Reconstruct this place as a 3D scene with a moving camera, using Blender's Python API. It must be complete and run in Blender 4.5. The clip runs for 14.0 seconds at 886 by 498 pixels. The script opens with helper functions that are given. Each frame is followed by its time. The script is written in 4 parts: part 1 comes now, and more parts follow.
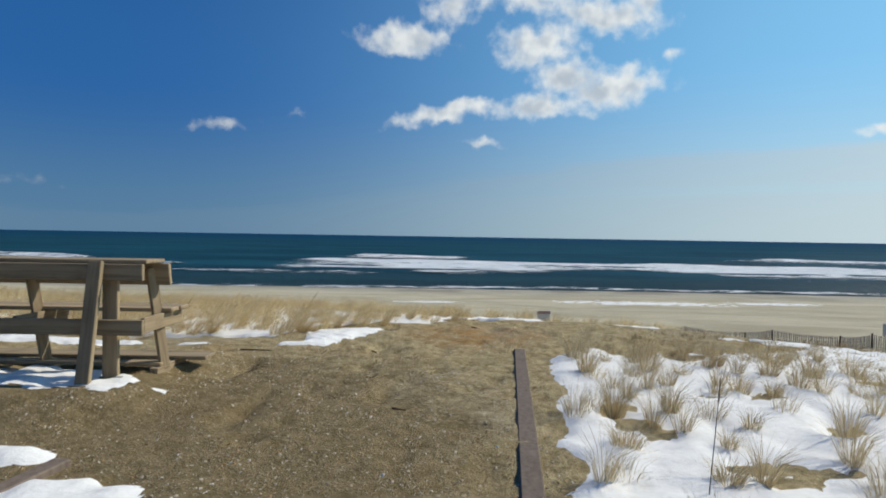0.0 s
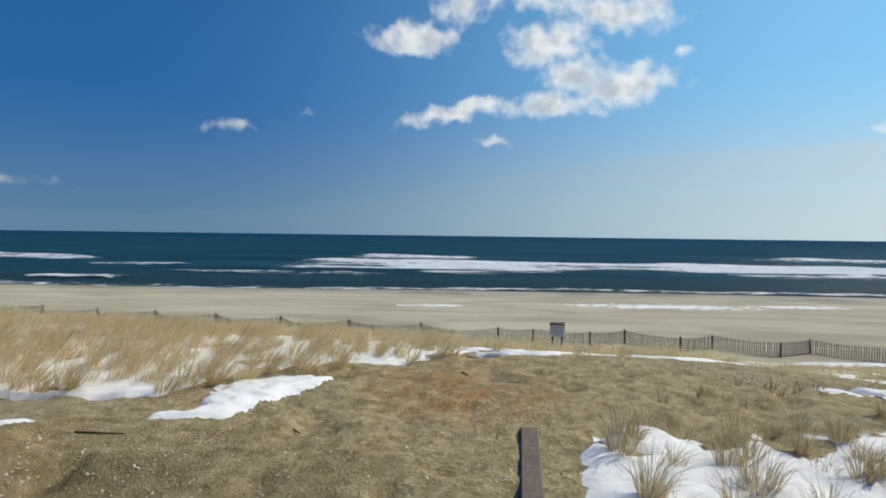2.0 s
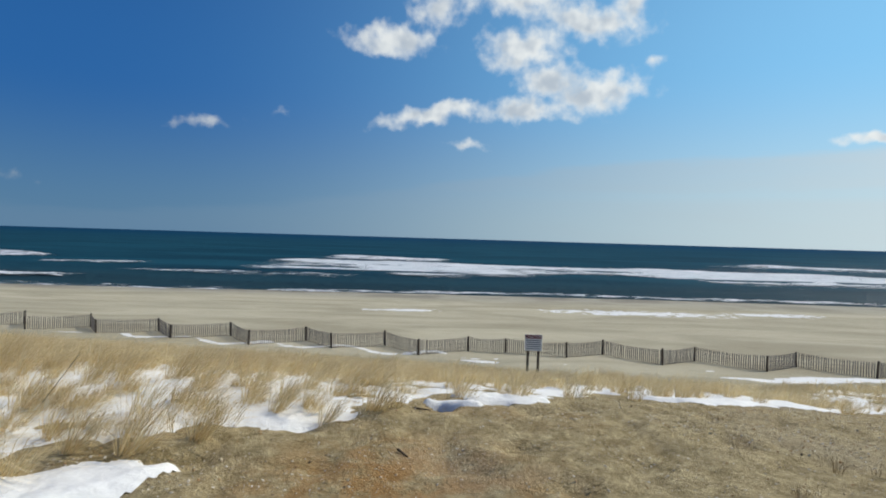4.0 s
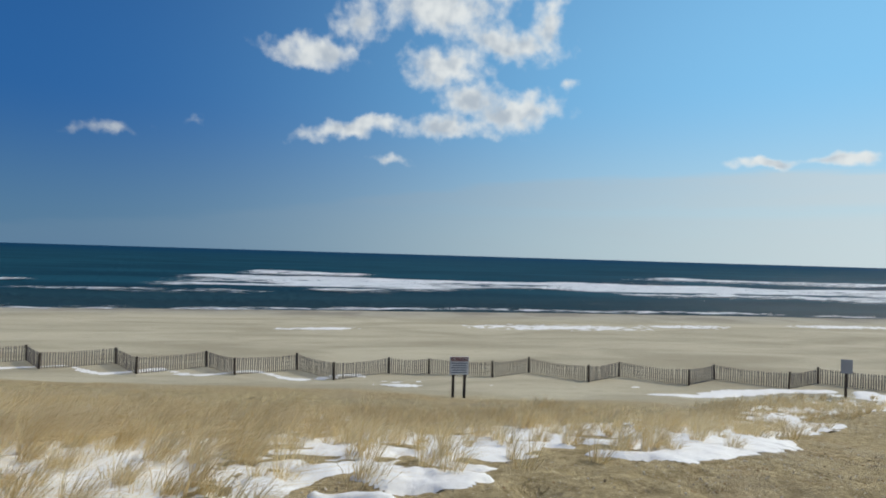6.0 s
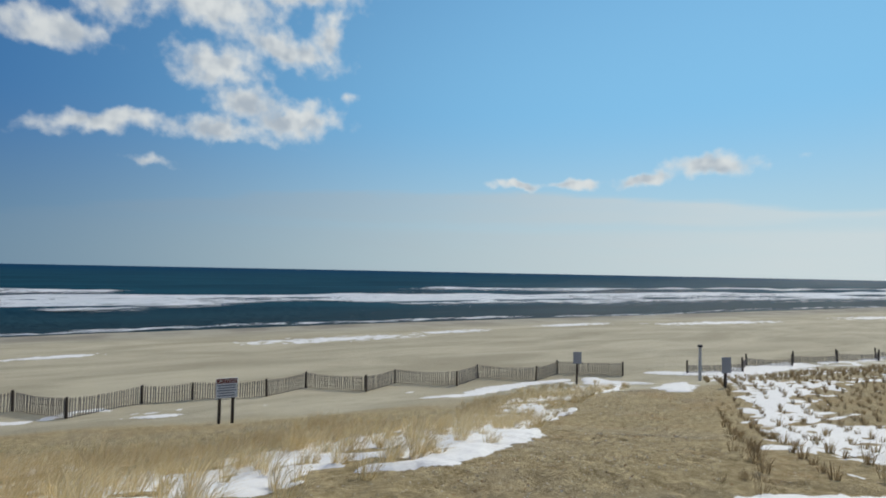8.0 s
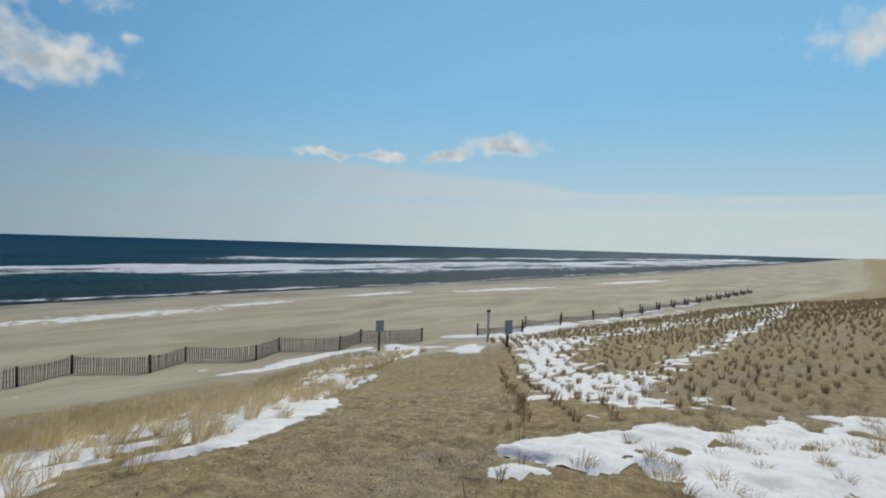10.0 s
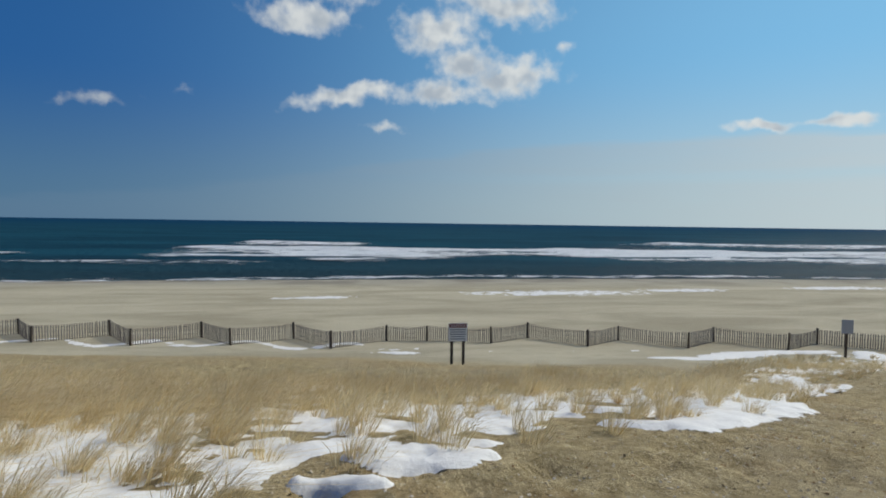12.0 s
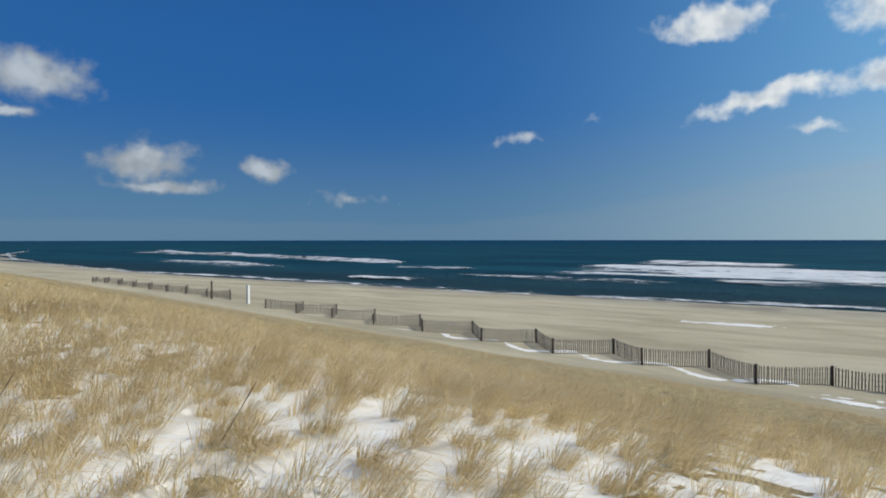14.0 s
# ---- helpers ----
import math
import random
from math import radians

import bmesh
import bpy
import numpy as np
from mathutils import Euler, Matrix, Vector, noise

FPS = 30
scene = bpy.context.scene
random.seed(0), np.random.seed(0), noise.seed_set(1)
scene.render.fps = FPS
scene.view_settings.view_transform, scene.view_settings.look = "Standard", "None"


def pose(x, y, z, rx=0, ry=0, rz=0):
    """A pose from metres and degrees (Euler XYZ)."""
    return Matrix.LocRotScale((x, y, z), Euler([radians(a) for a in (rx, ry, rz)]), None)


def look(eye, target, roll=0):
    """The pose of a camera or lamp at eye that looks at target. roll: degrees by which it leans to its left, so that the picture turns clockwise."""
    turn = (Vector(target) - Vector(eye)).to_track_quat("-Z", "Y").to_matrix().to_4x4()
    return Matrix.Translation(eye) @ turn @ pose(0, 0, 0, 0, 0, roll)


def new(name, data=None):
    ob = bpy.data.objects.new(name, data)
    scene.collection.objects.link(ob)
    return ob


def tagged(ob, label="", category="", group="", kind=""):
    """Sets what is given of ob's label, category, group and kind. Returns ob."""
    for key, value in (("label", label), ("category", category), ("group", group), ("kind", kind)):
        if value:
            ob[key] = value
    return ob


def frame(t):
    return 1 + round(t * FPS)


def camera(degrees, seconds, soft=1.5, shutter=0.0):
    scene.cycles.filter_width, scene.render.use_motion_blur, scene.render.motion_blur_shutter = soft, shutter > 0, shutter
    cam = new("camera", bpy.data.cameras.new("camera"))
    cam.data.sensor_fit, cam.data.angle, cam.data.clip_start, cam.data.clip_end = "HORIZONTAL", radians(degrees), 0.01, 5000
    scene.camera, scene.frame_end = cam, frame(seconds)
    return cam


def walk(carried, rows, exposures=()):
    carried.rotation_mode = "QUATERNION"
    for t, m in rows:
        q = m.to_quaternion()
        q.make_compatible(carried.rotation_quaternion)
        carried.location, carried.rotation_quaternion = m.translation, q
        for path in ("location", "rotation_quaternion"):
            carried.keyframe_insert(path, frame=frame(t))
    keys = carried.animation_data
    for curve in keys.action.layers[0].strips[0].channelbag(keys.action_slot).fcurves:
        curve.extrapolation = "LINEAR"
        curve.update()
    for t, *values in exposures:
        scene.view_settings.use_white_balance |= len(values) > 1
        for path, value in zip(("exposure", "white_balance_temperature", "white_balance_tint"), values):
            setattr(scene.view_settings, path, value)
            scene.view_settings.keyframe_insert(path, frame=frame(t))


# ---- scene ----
cam = camera(78.1, 14.0, soft=1.9)
# seconds, x, y, z, pitch, roll, yaw
ROWS = [
    (0, 0.000, 0.000, 1.499, -1.39, -0.92, 0.00),
    (0.5, 0.098, 0.740, 1.542, -1.41, -0.61, 0.08),
    (1, 0.190, 1.417, 1.562, -1.51, -0.48, 0.40),
    (1.5, 0.285, 2.038, 1.573, -1.47, -0.64, 0.78),
    (2, 0.392, 2.722, 1.594, -1.48, -0.74, 1.08),
    (2.5, 0.499, 3.401, 1.594, -1.14, -0.95, 1.13),
    (3, 0.584, 4.051, 1.583, -0.98, -1.20, 0.79),
    (3.5, 0.637, 4.649, 1.556, -1.07, -1.46, -0.22),
    (4, 0.677, 5.200, 1.523, -1.19, -1.68, -1.73),
    (4.5, 0.722, 5.709, 1.495, -1.16, -1.82, -3.57),
    (5, 0.792, 6.180, 1.483, -0.78, -1.82, -5.55),
    (5.5, 0.879, 6.635, 1.481, -0.17, -1.73, -7.56),
    (6, 0.921, 6.976, 1.483, 0.57, -1.69, -9.81),
    (6.5, 0.905, 7.181, 1.493, 1.31, -1.64, -12.24),
    (7, 0.918, 7.166, 1.519, 1.83, -1.39, -16.53),
    (7.5, 0.961, 7.112, 1.516, 2.18, -1.25, -23.84),
    (8, 1.114, 7.153, 1.483, 2.32, -1.13, -32.55),
    (8.5, 1.241, 7.206, 1.469, 2.21, -1.33, -41.29),
    (8.7, 1.292, 7.227, 1.463, 2.16, -1.41, -44.69),
    (9.2, 1.307, 7.196, 1.476, 1.58, -1.53, -51.16),
    (9.75, 1.246, 7.092, 1.514, 0.18, -1.67, -53.35),
    (10.3, 1.163, 7.012, 1.542, -1.27, -1.72, -49.85),
    (10.8, 1.120, 7.043, 1.526, -1.97, -1.63, -41.23),
    (11, 1.109, 7.129, 1.489, -2.13, -1.49, -36.68),
    (11.5, 1.084, 7.345, 1.399, -2.54, -1.13, -23.81),
    (12, 1.005, 7.491, 1.368, -2.77, -0.83, -10.20),
    (12.5, 0.911, 7.534, 1.378, -2.65, -0.11, 2.06),
    (13, 0.769, 7.491, 1.365, -2.06, -0.02, 12.85),
    (13.5, 0.666, 7.492, 1.384, -1.56, 0.13, 22.15),
    (14, 0.608, 7.490, 1.384, -1.00, 0.07, 30.31),
]
walk(cam, [(t, pose(x, y, z, 90 + pitch, roll, yaw)) for t, x, y, z, pitch, roll, yaw in ROWS],
     exposures=[(0, 0.05), (2.5, 0.10), (6, -0.03), (7.5, -0.12), (8.5, -0.21), (9.75, -0.27), (11, -0.33), (12.5, -0.10), (14, 0.06)])

# ---- light ----
SUN_AZ, SUN_EL = 72.0, 42.0
sun = new("sun", bpy.data.lights.new("sun", "SUN"))
sun.data.energy, sun.data.angle, sun.data.color = 3.6, radians(0.53), (1.0, 0.94, 0.83)
sun.matrix_world = look((60 * math.sin(radians(SUN_AZ)), 60 * math.cos(radians(SUN_AZ)), 60 * math.tan(radians(SUN_EL))), (0, 0, 0))


class Nodes:
    """A short hand for node trees."""

    def __init__(self, tree):
        self.tree = tree

    def add(self, kind, **settings):
        n = self.tree.nodes.new("ShaderNode" + kind)
        for k, v in settings.items():
            setattr(n, k, v)
        return n

    def link(self, value, socket):
        if isinstance(value, bpy.types.NodeSocket):
            self.tree.links.new(value, socket)
        else:
            if isinstance(value, tuple) and len(value) == 3 and socket.type == "RGBA":
                value = (*value, 1.0)
            socket.default_value = value

    def math(self, op, a, b=0.0, c=0.0, clamp=False):
        n = self.add("Math", operation=op, use_clamp=clamp)
        for v, s in zip((a, b, c), n.inputs):
            self.link(v, s)
        return n.outputs[0]

    def vec(self, op, a, b=(0, 0, 0)):
        n = self.add("VectorMath", operation=op)
        self.link(a, n.inputs[0])
        self.link(b, n.inputs[1])
        return n.outputs["Value"] if op in ("LENGTH", "DOT_PRODUCT") else n.outputs[0]

    def mix(self, f, a, b, blend="MIX"):
        n = self.add("Mix", data_type="RGBA", blend_type=blend)
        self.link(f, n.inputs[0])
        self.link(a, n.inputs[6])
        self.link(b, n.inputs[7])
        return n.outputs[2]

    def step(self, x, lo, hi, a=0.0, b=1.0):
        n = self.add("MapRange", interpolation_type="SMOOTHSTEP")
        for v, s in zip((x, lo, hi, a, b), n.inputs):
            self.link(v, s)
        return n.outputs[0]

    def noise(self, p, scale, detail=4.0, rough=0.55, distortion=0.0):
        n = self.add("TexNoise")
        self.link(p, n.inputs["Vector"])
        for k, v in (("Scale", scale), ("Detail", detail), ("Roughness", rough), ("Distortion", distortion)):
            n.inputs[k].default_value = v
        return n.outputs[0]

    def xyz(self, p):
        n = self.add("SeparateXYZ")
        self.link(p, n.inputs[0])
        return n.outputs

    def join(self, x, y, z=0.0):
        n = self.add("CombineXYZ")
        for v, s in zip((x, y, z), n.inputs):
            self.link(v, s)
        return n.outputs[0]


def build_sky():
    world = bpy.data.worlds.new("sky")
    scene.world = world
    world.use_nodes = True
    g = Nodes(world.node_tree)
    sky = g.add("TexSky", sky_type="NISHITA", sun_disc=False)
    sky.sun_elevation, sky.sun_rotation = radians(SUN_EL), radians(SUN_AZ)
    sky.air_density, sky.dust_density, sky.ozone_density = 1.0, 0.3, 4.0
    way = g.add("TexCoord").outputs["Generated"]
    x, y, z = g.xyz(way)
    deg = 180 / math.pi
    az = g.math("MULTIPLY", g.math("ARCTAN2", x, y), deg)
    el = g.math("MULTIPLY", g.math("ARCSINE", z), deg)
    # deep clear blue, paler towards the sun's side and the horizon
    toward = g.math("ADD", g.math("MULTIPLY", x, math.sin(radians(SUN_AZ))), g.math("MULTIPLY", y, math.cos(radians(SUN_AZ))))
    side = g.math("POWER", g.step(toward, -0.50, 1.05), 1.9)
    far_sky = g.mix(g.step(el, 0, 14), (0.072, 0.182, 0.318), (0.016, 0.112, 0.340))
    far_sky = g.mix(g.step(el, 12, 45), far_sky, (0.008, 0.056, 0.23))
    near_sky = g.mix(g.step(el, 0, 17), (0.54, 0.73, 0.79), (0.26, 0.61, 0.93))
    near_sky = g.mix(g.step(el, 14, 50), near_sky, (0.16, 0.43, 0.80))
    blue = g.mix(side, far_sky, near_sky)
    scaled = g.mix(1.0, sky.outputs[0], (0.1, 0.1, 0.1), "MULTIPLY")
    blue = g.mix(0.95, scaled, blue)
    p = g.join(az, el)
    # thin high cloud sheet low over the sea
    soft = g.noise(g.join(g.math("MULTIPLY", az, 0.05), g.math("MULTIPLY", el, 0.35)), 1.6, 5.0)
    top = g.math("SUBTRACT", g.step(az, -32, 25, 2.0, 8.2), g.step(az, 40, 85, 0.0, 2.8))
    top = g.math("ADD", top, g.math("MULTIPLY", g.math("SUBTRACT", soft, 0.5), 2.2))
    sheet = g.step(g.math("SUBTRACT", top, el), -0.2, 0.7)
    sheet = g.math("MULTIPLY", sheet, g.step(az, -25, 72, 0.10, 0.80))
    sheet = g.math("MULTIPLY", sheet, g.math("ADD", 0.62, g.math("MULTIPLY", soft, 0.6)), clamp=True)
    gap = g.math("MULTIPLY", g.step(g.math("ABSOLUTE", g.math("SUBTRACT", g.math("ADD", el, g.math("MULTIPLY", soft, 1.4)), 5.3)), 0.9, 0.0), g.step(az, 0, 40, 0.25, 0.42))
    sheet = g.math("MULTIPLY", sheet, g.math("SUBTRACT", 1.0, gap))
    col = g.mix(sheet, blue, g.mix(g.step(az, -10, 75), (0.27, 0.34, 0.41), (0.70, 0.77, 0.785)))
    # puffy clouds: centre, half width, half height, tilt, weight
    warp = g.add("TexNoise")
    g.link(p, warp.inputs["Vector"])
    warp.inputs["Scale"].default_value, warp.inputs["Detail"].default_value = 0.42, 6.0
    off = g.vec("MULTIPLY", g.vec("SUBTRACT", warp.outputs[1], (0.5, 0.5, 0.5)), (3.0, 2.1, 0))
    q = g.vec("ADD", p, off)
    total = None

    def puff(a, e, w, h, tilt=0.0, weight=1.0):
        nonlocal total
        m = g.add("Mapping", vector_type="TEXTURE")
        g.link(q, m.inputs[0])
        m.inputs[1].default_value, m.inputs[2].default_value, m.inputs[3].default_value = (a, e, 0), (0, 0, radians(tilt)), (w * 1.13, h * 1.16, 1)
        d = g.math("MULTIPLY", g.math("SUBTRACT", 1.0, g.vec("LENGTH", m.outputs[0])), weight)
        d = g.math("SUBTRACT", d, (1 - weight) * 0.4)
        total = d if total is None else g.math("SMOOTH_MAX", total, d, 0.35)

    puff(-4.2, 19.4, 4.8, 1.5)
    puff(0.7, 22.8, 3.6, 2.6, 0, 0.75)
    puff(8.6, 24.4, 7.6, 2.6, -8)
    puff(16.0, 21.2, 5.8, 1.7, -8)
    puff(20.2, 22.8, 1.7, 3.2, 0, 0.9)
    puff(15.5, 26.5, 8.0, 1.6)
    puff(9.4, 18.9, 4.6, 2.1)
    puff(12.2, 16.0, 3.6, 1.9)
    puff(0.6, 12.7, 6.6, 1.0, 10)
    puff(9.6, 13.2, 4.6, 1.3)
    puff(16.8, 14.6, 5.2, 2.1, 6)
    puff(3.7, 9.8, 2.4, 0.6, 0, 0.7)
    puff(22.7, 17.3, 1.2, 0.7, 0, 0.6)
    puff(-22.2, 10.3, 4.2, 0.75, 6, 0.52)
    puff(-15.1, 11.8, 1.5, 0.8, 0, 0.4)
    puff(40.1, 9.0, 2.8, 0.55)
    puff(46.2, 9.0, 2.8, 0.6)
    puff(52.8, 9.3, 3.4, 0.8, 8)
    puff(58.8, 10.4, 4.4, 1.1, -4)
    puff(66.5, 10.6, 1.0, 0.5, 0, 0.5)
    puff(-58.9, 7.1, 4.4, 2.0, 8)
    puff(-57.2, 4.9, 4.6, 0.65)
    puff(-48.4, 7.0, 2.6, 1.1)
    puff(-40.5, 4.2, 6.2, 1.0, 0, 0.5)
    puff(-67.0, 13.7, 4.6, 2.1)
    puff(-68.8, 10.6, 2.4, 0.6)
    puff(-84.0, 11.0, 7.0, 2.2)
    puff(95.0, 18.0, 9.0, 2.5)
    fine = g.noise(p, 0.62, 7.0, 0.50)
    dens = g.math("ADD", total, g.math("MULTIPLY", g.math("SUBTRACT", fine, 0.5), 1.25))
    body = g.step(dens, -0.05, 0.75)
    shade = g.noise(g.vec("ADD", p, (0.7, 0.5, 0)), 0.35, 2.5)
    thick = g.math("MULTIPLY", g.step(total, 0.15, 0.75), g.step(shade, 0.34, 0.66))
    white = g.mix(g.step(az, -60, 5), (0.30, 0.34, 0.38), (0.80, 0.83, 0.82))
    col = g.mix(g.math("MULTIPLY", body, 0.93), col, g.mix(thick, white, (0.46, 0.52, 0.58)))
    back = world.node_tree.nodes["Background"]
    g.link(col, back.inputs[0])
    back.inputs[1].default_value = 1.0


build_sky()


# ---- materials ----
def material(name, rough=0.9, spec=0.3, metal=0.0):
    m = bpy.data.materials.new(name)
    m.use_nodes = True
    b = m.node_tree.nodes["Principled BSDF"]
    b.inputs["Roughness"].default_value, b.inputs["Metallic"].default_value = rough, metal
    b.inputs["Specular IOR Level"].default_value = spec
    return m, Nodes(m.node_tree), b


def bump(g, b, height, strength, distance):
    n = g.add("Bump")
    n.inputs["Strength"].default_value, n.inputs["Distance"].default_value = strength, distance
    g.link(height, n.inputs["Height"])
    g.link(n.outputs[0], b.inputs["Normal"])


def place(g):
    return g.add("NewGeometry").outputs["Position"]


def sand_material():
    m, g, b = material("sand", 0.95, 0.15)
    p = place(g)
    x, y, z = g.xyz(p)
    grain = g.noise(p, 130.0, 3.0, 0.7)
    clod = g.noise(p, 34.0, 4.0, 0.7)
    coarse = g.noise(p, 7.0, 6.0, 0.72)
    broad = g.noise(p, 0.55, 4.0)
    # damp trodden sand on the dune
    col = g.mix(g.step(coarse, 0.32, 0.70), (0.262, 0.201, 0.092), (0.555, 0.438, 0.236))
    col = g.mix(g.math("MULTIPLY", g.step(clod, 0.54, 0.72), 0.48), col, (0.095, 0.066, 0.034))
    col = g.mix(g.math("MULTIPLY", g.step(clod, 0.46, 0.30), 0.45), col, (0.48, 0.385, 0.235))
    # rusty pebbly spill at the bend of the path
    spill = g.vec("LENGTH", g.vec("MULTIPLY", g.vec("SUBTRACT", p, (0.55, 8.5, 0)), (0.75, 0.72, 0.0)))
    rust = g.math("MAXIMUM", g.math("MULTIPLY", g.step(broad, 0.50, 0.66), 0.3), g.step(spill, 1.15, 0.2))
    rust = g.math("MULTIPLY", rust, g.step(g.noise(p, 3.2, 6.0, 0.72), 0.36, 0.60))
    col = g.mix(g.math("MULTIPLY", rust, 0.85), col, (0.38, 0.195, 0.058))
    grey = g.step(g.noise(p, 0.32, 3.0), 0.50, 0.68)
    col = g.mix(g.math("MULTIPLY", grey, 0.4), col, (0.38, 0.32, 0.215))
    # damp ground in the lee of the bench
    damp = g.vec("LENGTH", g.vec("MULTIPLY", g.vec("SUBTRACT", p, (-1.9, 3.6, 0)), (0.34, 0.26, 0.0)))
    damp = g.step(g.math("ADD", damp, g.math("MULTIPLY", g.math("SUBTRACT", g.noise(p, 1.3, 5.0, 0.65), 0.5), 1.1)), 1.05, 0.55)
    col = g.mix(g.math("MULTIPLY", damp, 0.70), col, g.mix(coarse, (0.10, 0.068, 0.028), (0.24, 0.175, 0.085)))
    # low part of the slope and the beach: pale dry sand
    streak = g.noise(g.join(g.math("MULTIPLY", x, 0.07), g.math("MULTIPLY", y, 0.2), 0.0), 1.0, 7.0, 0.6, 0.8)
    ripple = g.noise(g.join(g.math("MULTIPLY", x, 0.5), g.math("MULTIPLY", y, 1.4), 0.0), 1.0, 6.0, 0.65)
    beach = g.mix(g.step(streak, 0.32, 0.68), (0.40, 0.35, 0.235), (0.57, 0.51, 0.355))
    beach = g.mix(g.math("MULTIPLY", g.step(ripple, 0.52, 0.72), 0.35), beach, (0.27, 0.235, 0.16))
    wet = g.mix(g.step(g.noise(p, 0.12, 3.0), 0.4, 0.6), (0.29, 0.262, 0.20), (0.42, 0.385, 0.29))
    beach = g.mix(g.step(z, -5.9, -5.5), wet, beach)
    low = g.step(g.math("ADD", z, g.math("MULTIPLY", g.math("SUBTRACT", broad, 0.5), 1.2)), -2.6, -4.0)
    col = g.mix(low, col, beach)
    # shell grit in two sizes
    bits = None
    for scale, share in ((52.0, 0.70), (21.0, 0.84)):
        v = g.add("TexVoronoi", feature="F1")
        g.link(p, v.inputs["Vector"])
        v.inputs["Scale"].default_value = scale
        one = g.math("MULTIPLY", g.step(v.outputs["Distance"], 0.34, 0.16), g.step(g.xyz(v.outputs["Color"])[0], share, share + 0.05))
        bits = one if bits is None else g.math("MAXIMUM", bits, one)
    bits = g.math("MULTIPLY", bits, g.math("MULTIPLY", g.step(low, 0.6, 0.1), g.step(g.noise(p, 1.1, 3.0), 0.36, 0.60)))
    col = g.mix(g.math("MULTIPLY", bits, 0.85), col, (0.66, 0.585, 0.46))
    dark = g.math("MULTIPLY", g.step(grain, 0.5, 0.72), 0.35)
    col = g.mix(dark, col, (0.10, 0.072, 0.04))
    g.link(col, b.inputs[0])
    h = g.math("ADD", g.math("MULTIPLY", grain, 0.2), g.math("ADD", coarse, g.math("MULTIPLY", clod, 0.6)))
    h = g.math("ADD", h, g.math("MULTIPLY", bits, 0.25))
    bump(g, b, h, 0.9, 0.045)
    return m


def sea_material():
    m, g, b = material("sea_water", 0.9, 0.0)
    p = place(g)
    x, y, z = g.xyz(p)
    bands = g.noise(g.join(g.math("MULTIPLY", x, 0.010), g.math("MULTIPLY", y, 0.05)), 1.0, 5.0, 0.6)
    chop = g.noise(g.join(g.math("MULTIPLY", x, 0.16), g.math("MULTIPLY", y, 0.5)), 1.0, 5.0, 0.65)
    ripple = g.noise(g.join(g.math("MULTIPLY", x, 0.55), g.math("MULTIPLY", y, 0.9)), 1.0, 4.0, 0.6)
    col = g.mix(g.step(bands, 0.35, 0.65), (0.010, 0.047, 0.072), (0.015, 0.076, 0.108))
    # far water darker and bluer: the sky's reflection put into the colour
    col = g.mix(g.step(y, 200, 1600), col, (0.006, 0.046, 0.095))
    col = g.mix(g.math("MULTIPLY", g.step(y, 130, 80), 0.6), col, (0.028, 0.048, 0.052))
    flecks = g.math("MULTIPLY", g.step(chop, 0.68, 0.74), g.step(y, 260, 90))
    col = g.mix(g.math("MULTIPLY", flecks, 0.35), col, (0.5, 0.55, 0.56))
    g.link(col, b.inputs[0])
    swellings = g.math("ADD", chop, g.math("MULTIPLY", bands, 1.5))
    height = g.math("ADD", swellings, g.math("MULTIPLY", ripple, 1.2))
    bump(g, b, height, 0.7, 1.0)
    shine = g.add("BsdfGlossy")
    shine.inputs["Roughness"].default_value = 0.30
    g.link(b.inputs["Normal"].links[0].from_socket, shine.inputs["Normal"])
    mixer = g.add("MixShader")
    mixer.inputs[0].default_value = 0.032
    g.link(b.outputs[0], mixer.inputs[1])
    g.link(shine.outputs[0], mixer.inputs[2])
    g.link(mixer.outputs[0], m.node_tree.nodes["Material Output"].inputs[0])
    return m


def foam_material():
    m, g, b = material("foam", 0.8, 0.2)
    p = place(g)
    uv = g.xyz(g.add("UVMap").outputs[0])
    x, y, z = g.xyz(p)
    lace = g.noise(g.join(g.math("MULTIPLY", x, 0.16), g.math("MULTIPLY", y, 0.62)), 1.0, 8.0, 0.74, 0.7)
    # uv.y: how solid the foam is
    cover = g.step(g.math("ADD", g.math("MULTIPLY", uv[1], 1.1), g.math("MULTIPLY", g.math("SUBTRACT", lace, 0.5), 3.4)), 0.30, 0.90)
    g.link(g.mix(g.step(lace, 0.3, 0.7), (0.56, 0.61, 0.62), (0.86, 0.87, 0.86)), b.inputs[0])
    clear = g.add("BsdfTransparent")
    mixer = g.add("MixShader")
    g.link(cover, mixer.inputs[0])
    g.link(clear.outputs[0], mixer.inputs[1])
    g.link(b.outputs[0], mixer.inputs[2])
    g.link(mixer.outputs[0], m.node_tree.nodes["Material Output"].inputs[0])
    bump(g, b, lace, 0.8, 0.9)
    return m


def snow_material():
    m, g, b = material("snow", 0.75, 0.25)
    p = place(g)
    crust = g.noise(p, 14.0, 6.0, 0.65)
    dirt = g.noise(p, 2.2, 6.0, 0.7)
    col = g.mix(g.step(crust, 0.3, 0.7), (0.78, 0.76, 0.70), (0.87, 0.85, 0.79))
    col = g.mix(g.math("MULTIPLY", g.step(dirt, 0.56, 0.75), 0.45), col, (0.50, 0.44, 0.35))
    g.link(col, b.inputs[0])
    bump(g, b, g.math("ADD", crust, g.noise(p, 4.0, 3.0)), 0.35, 0.03)
    return m


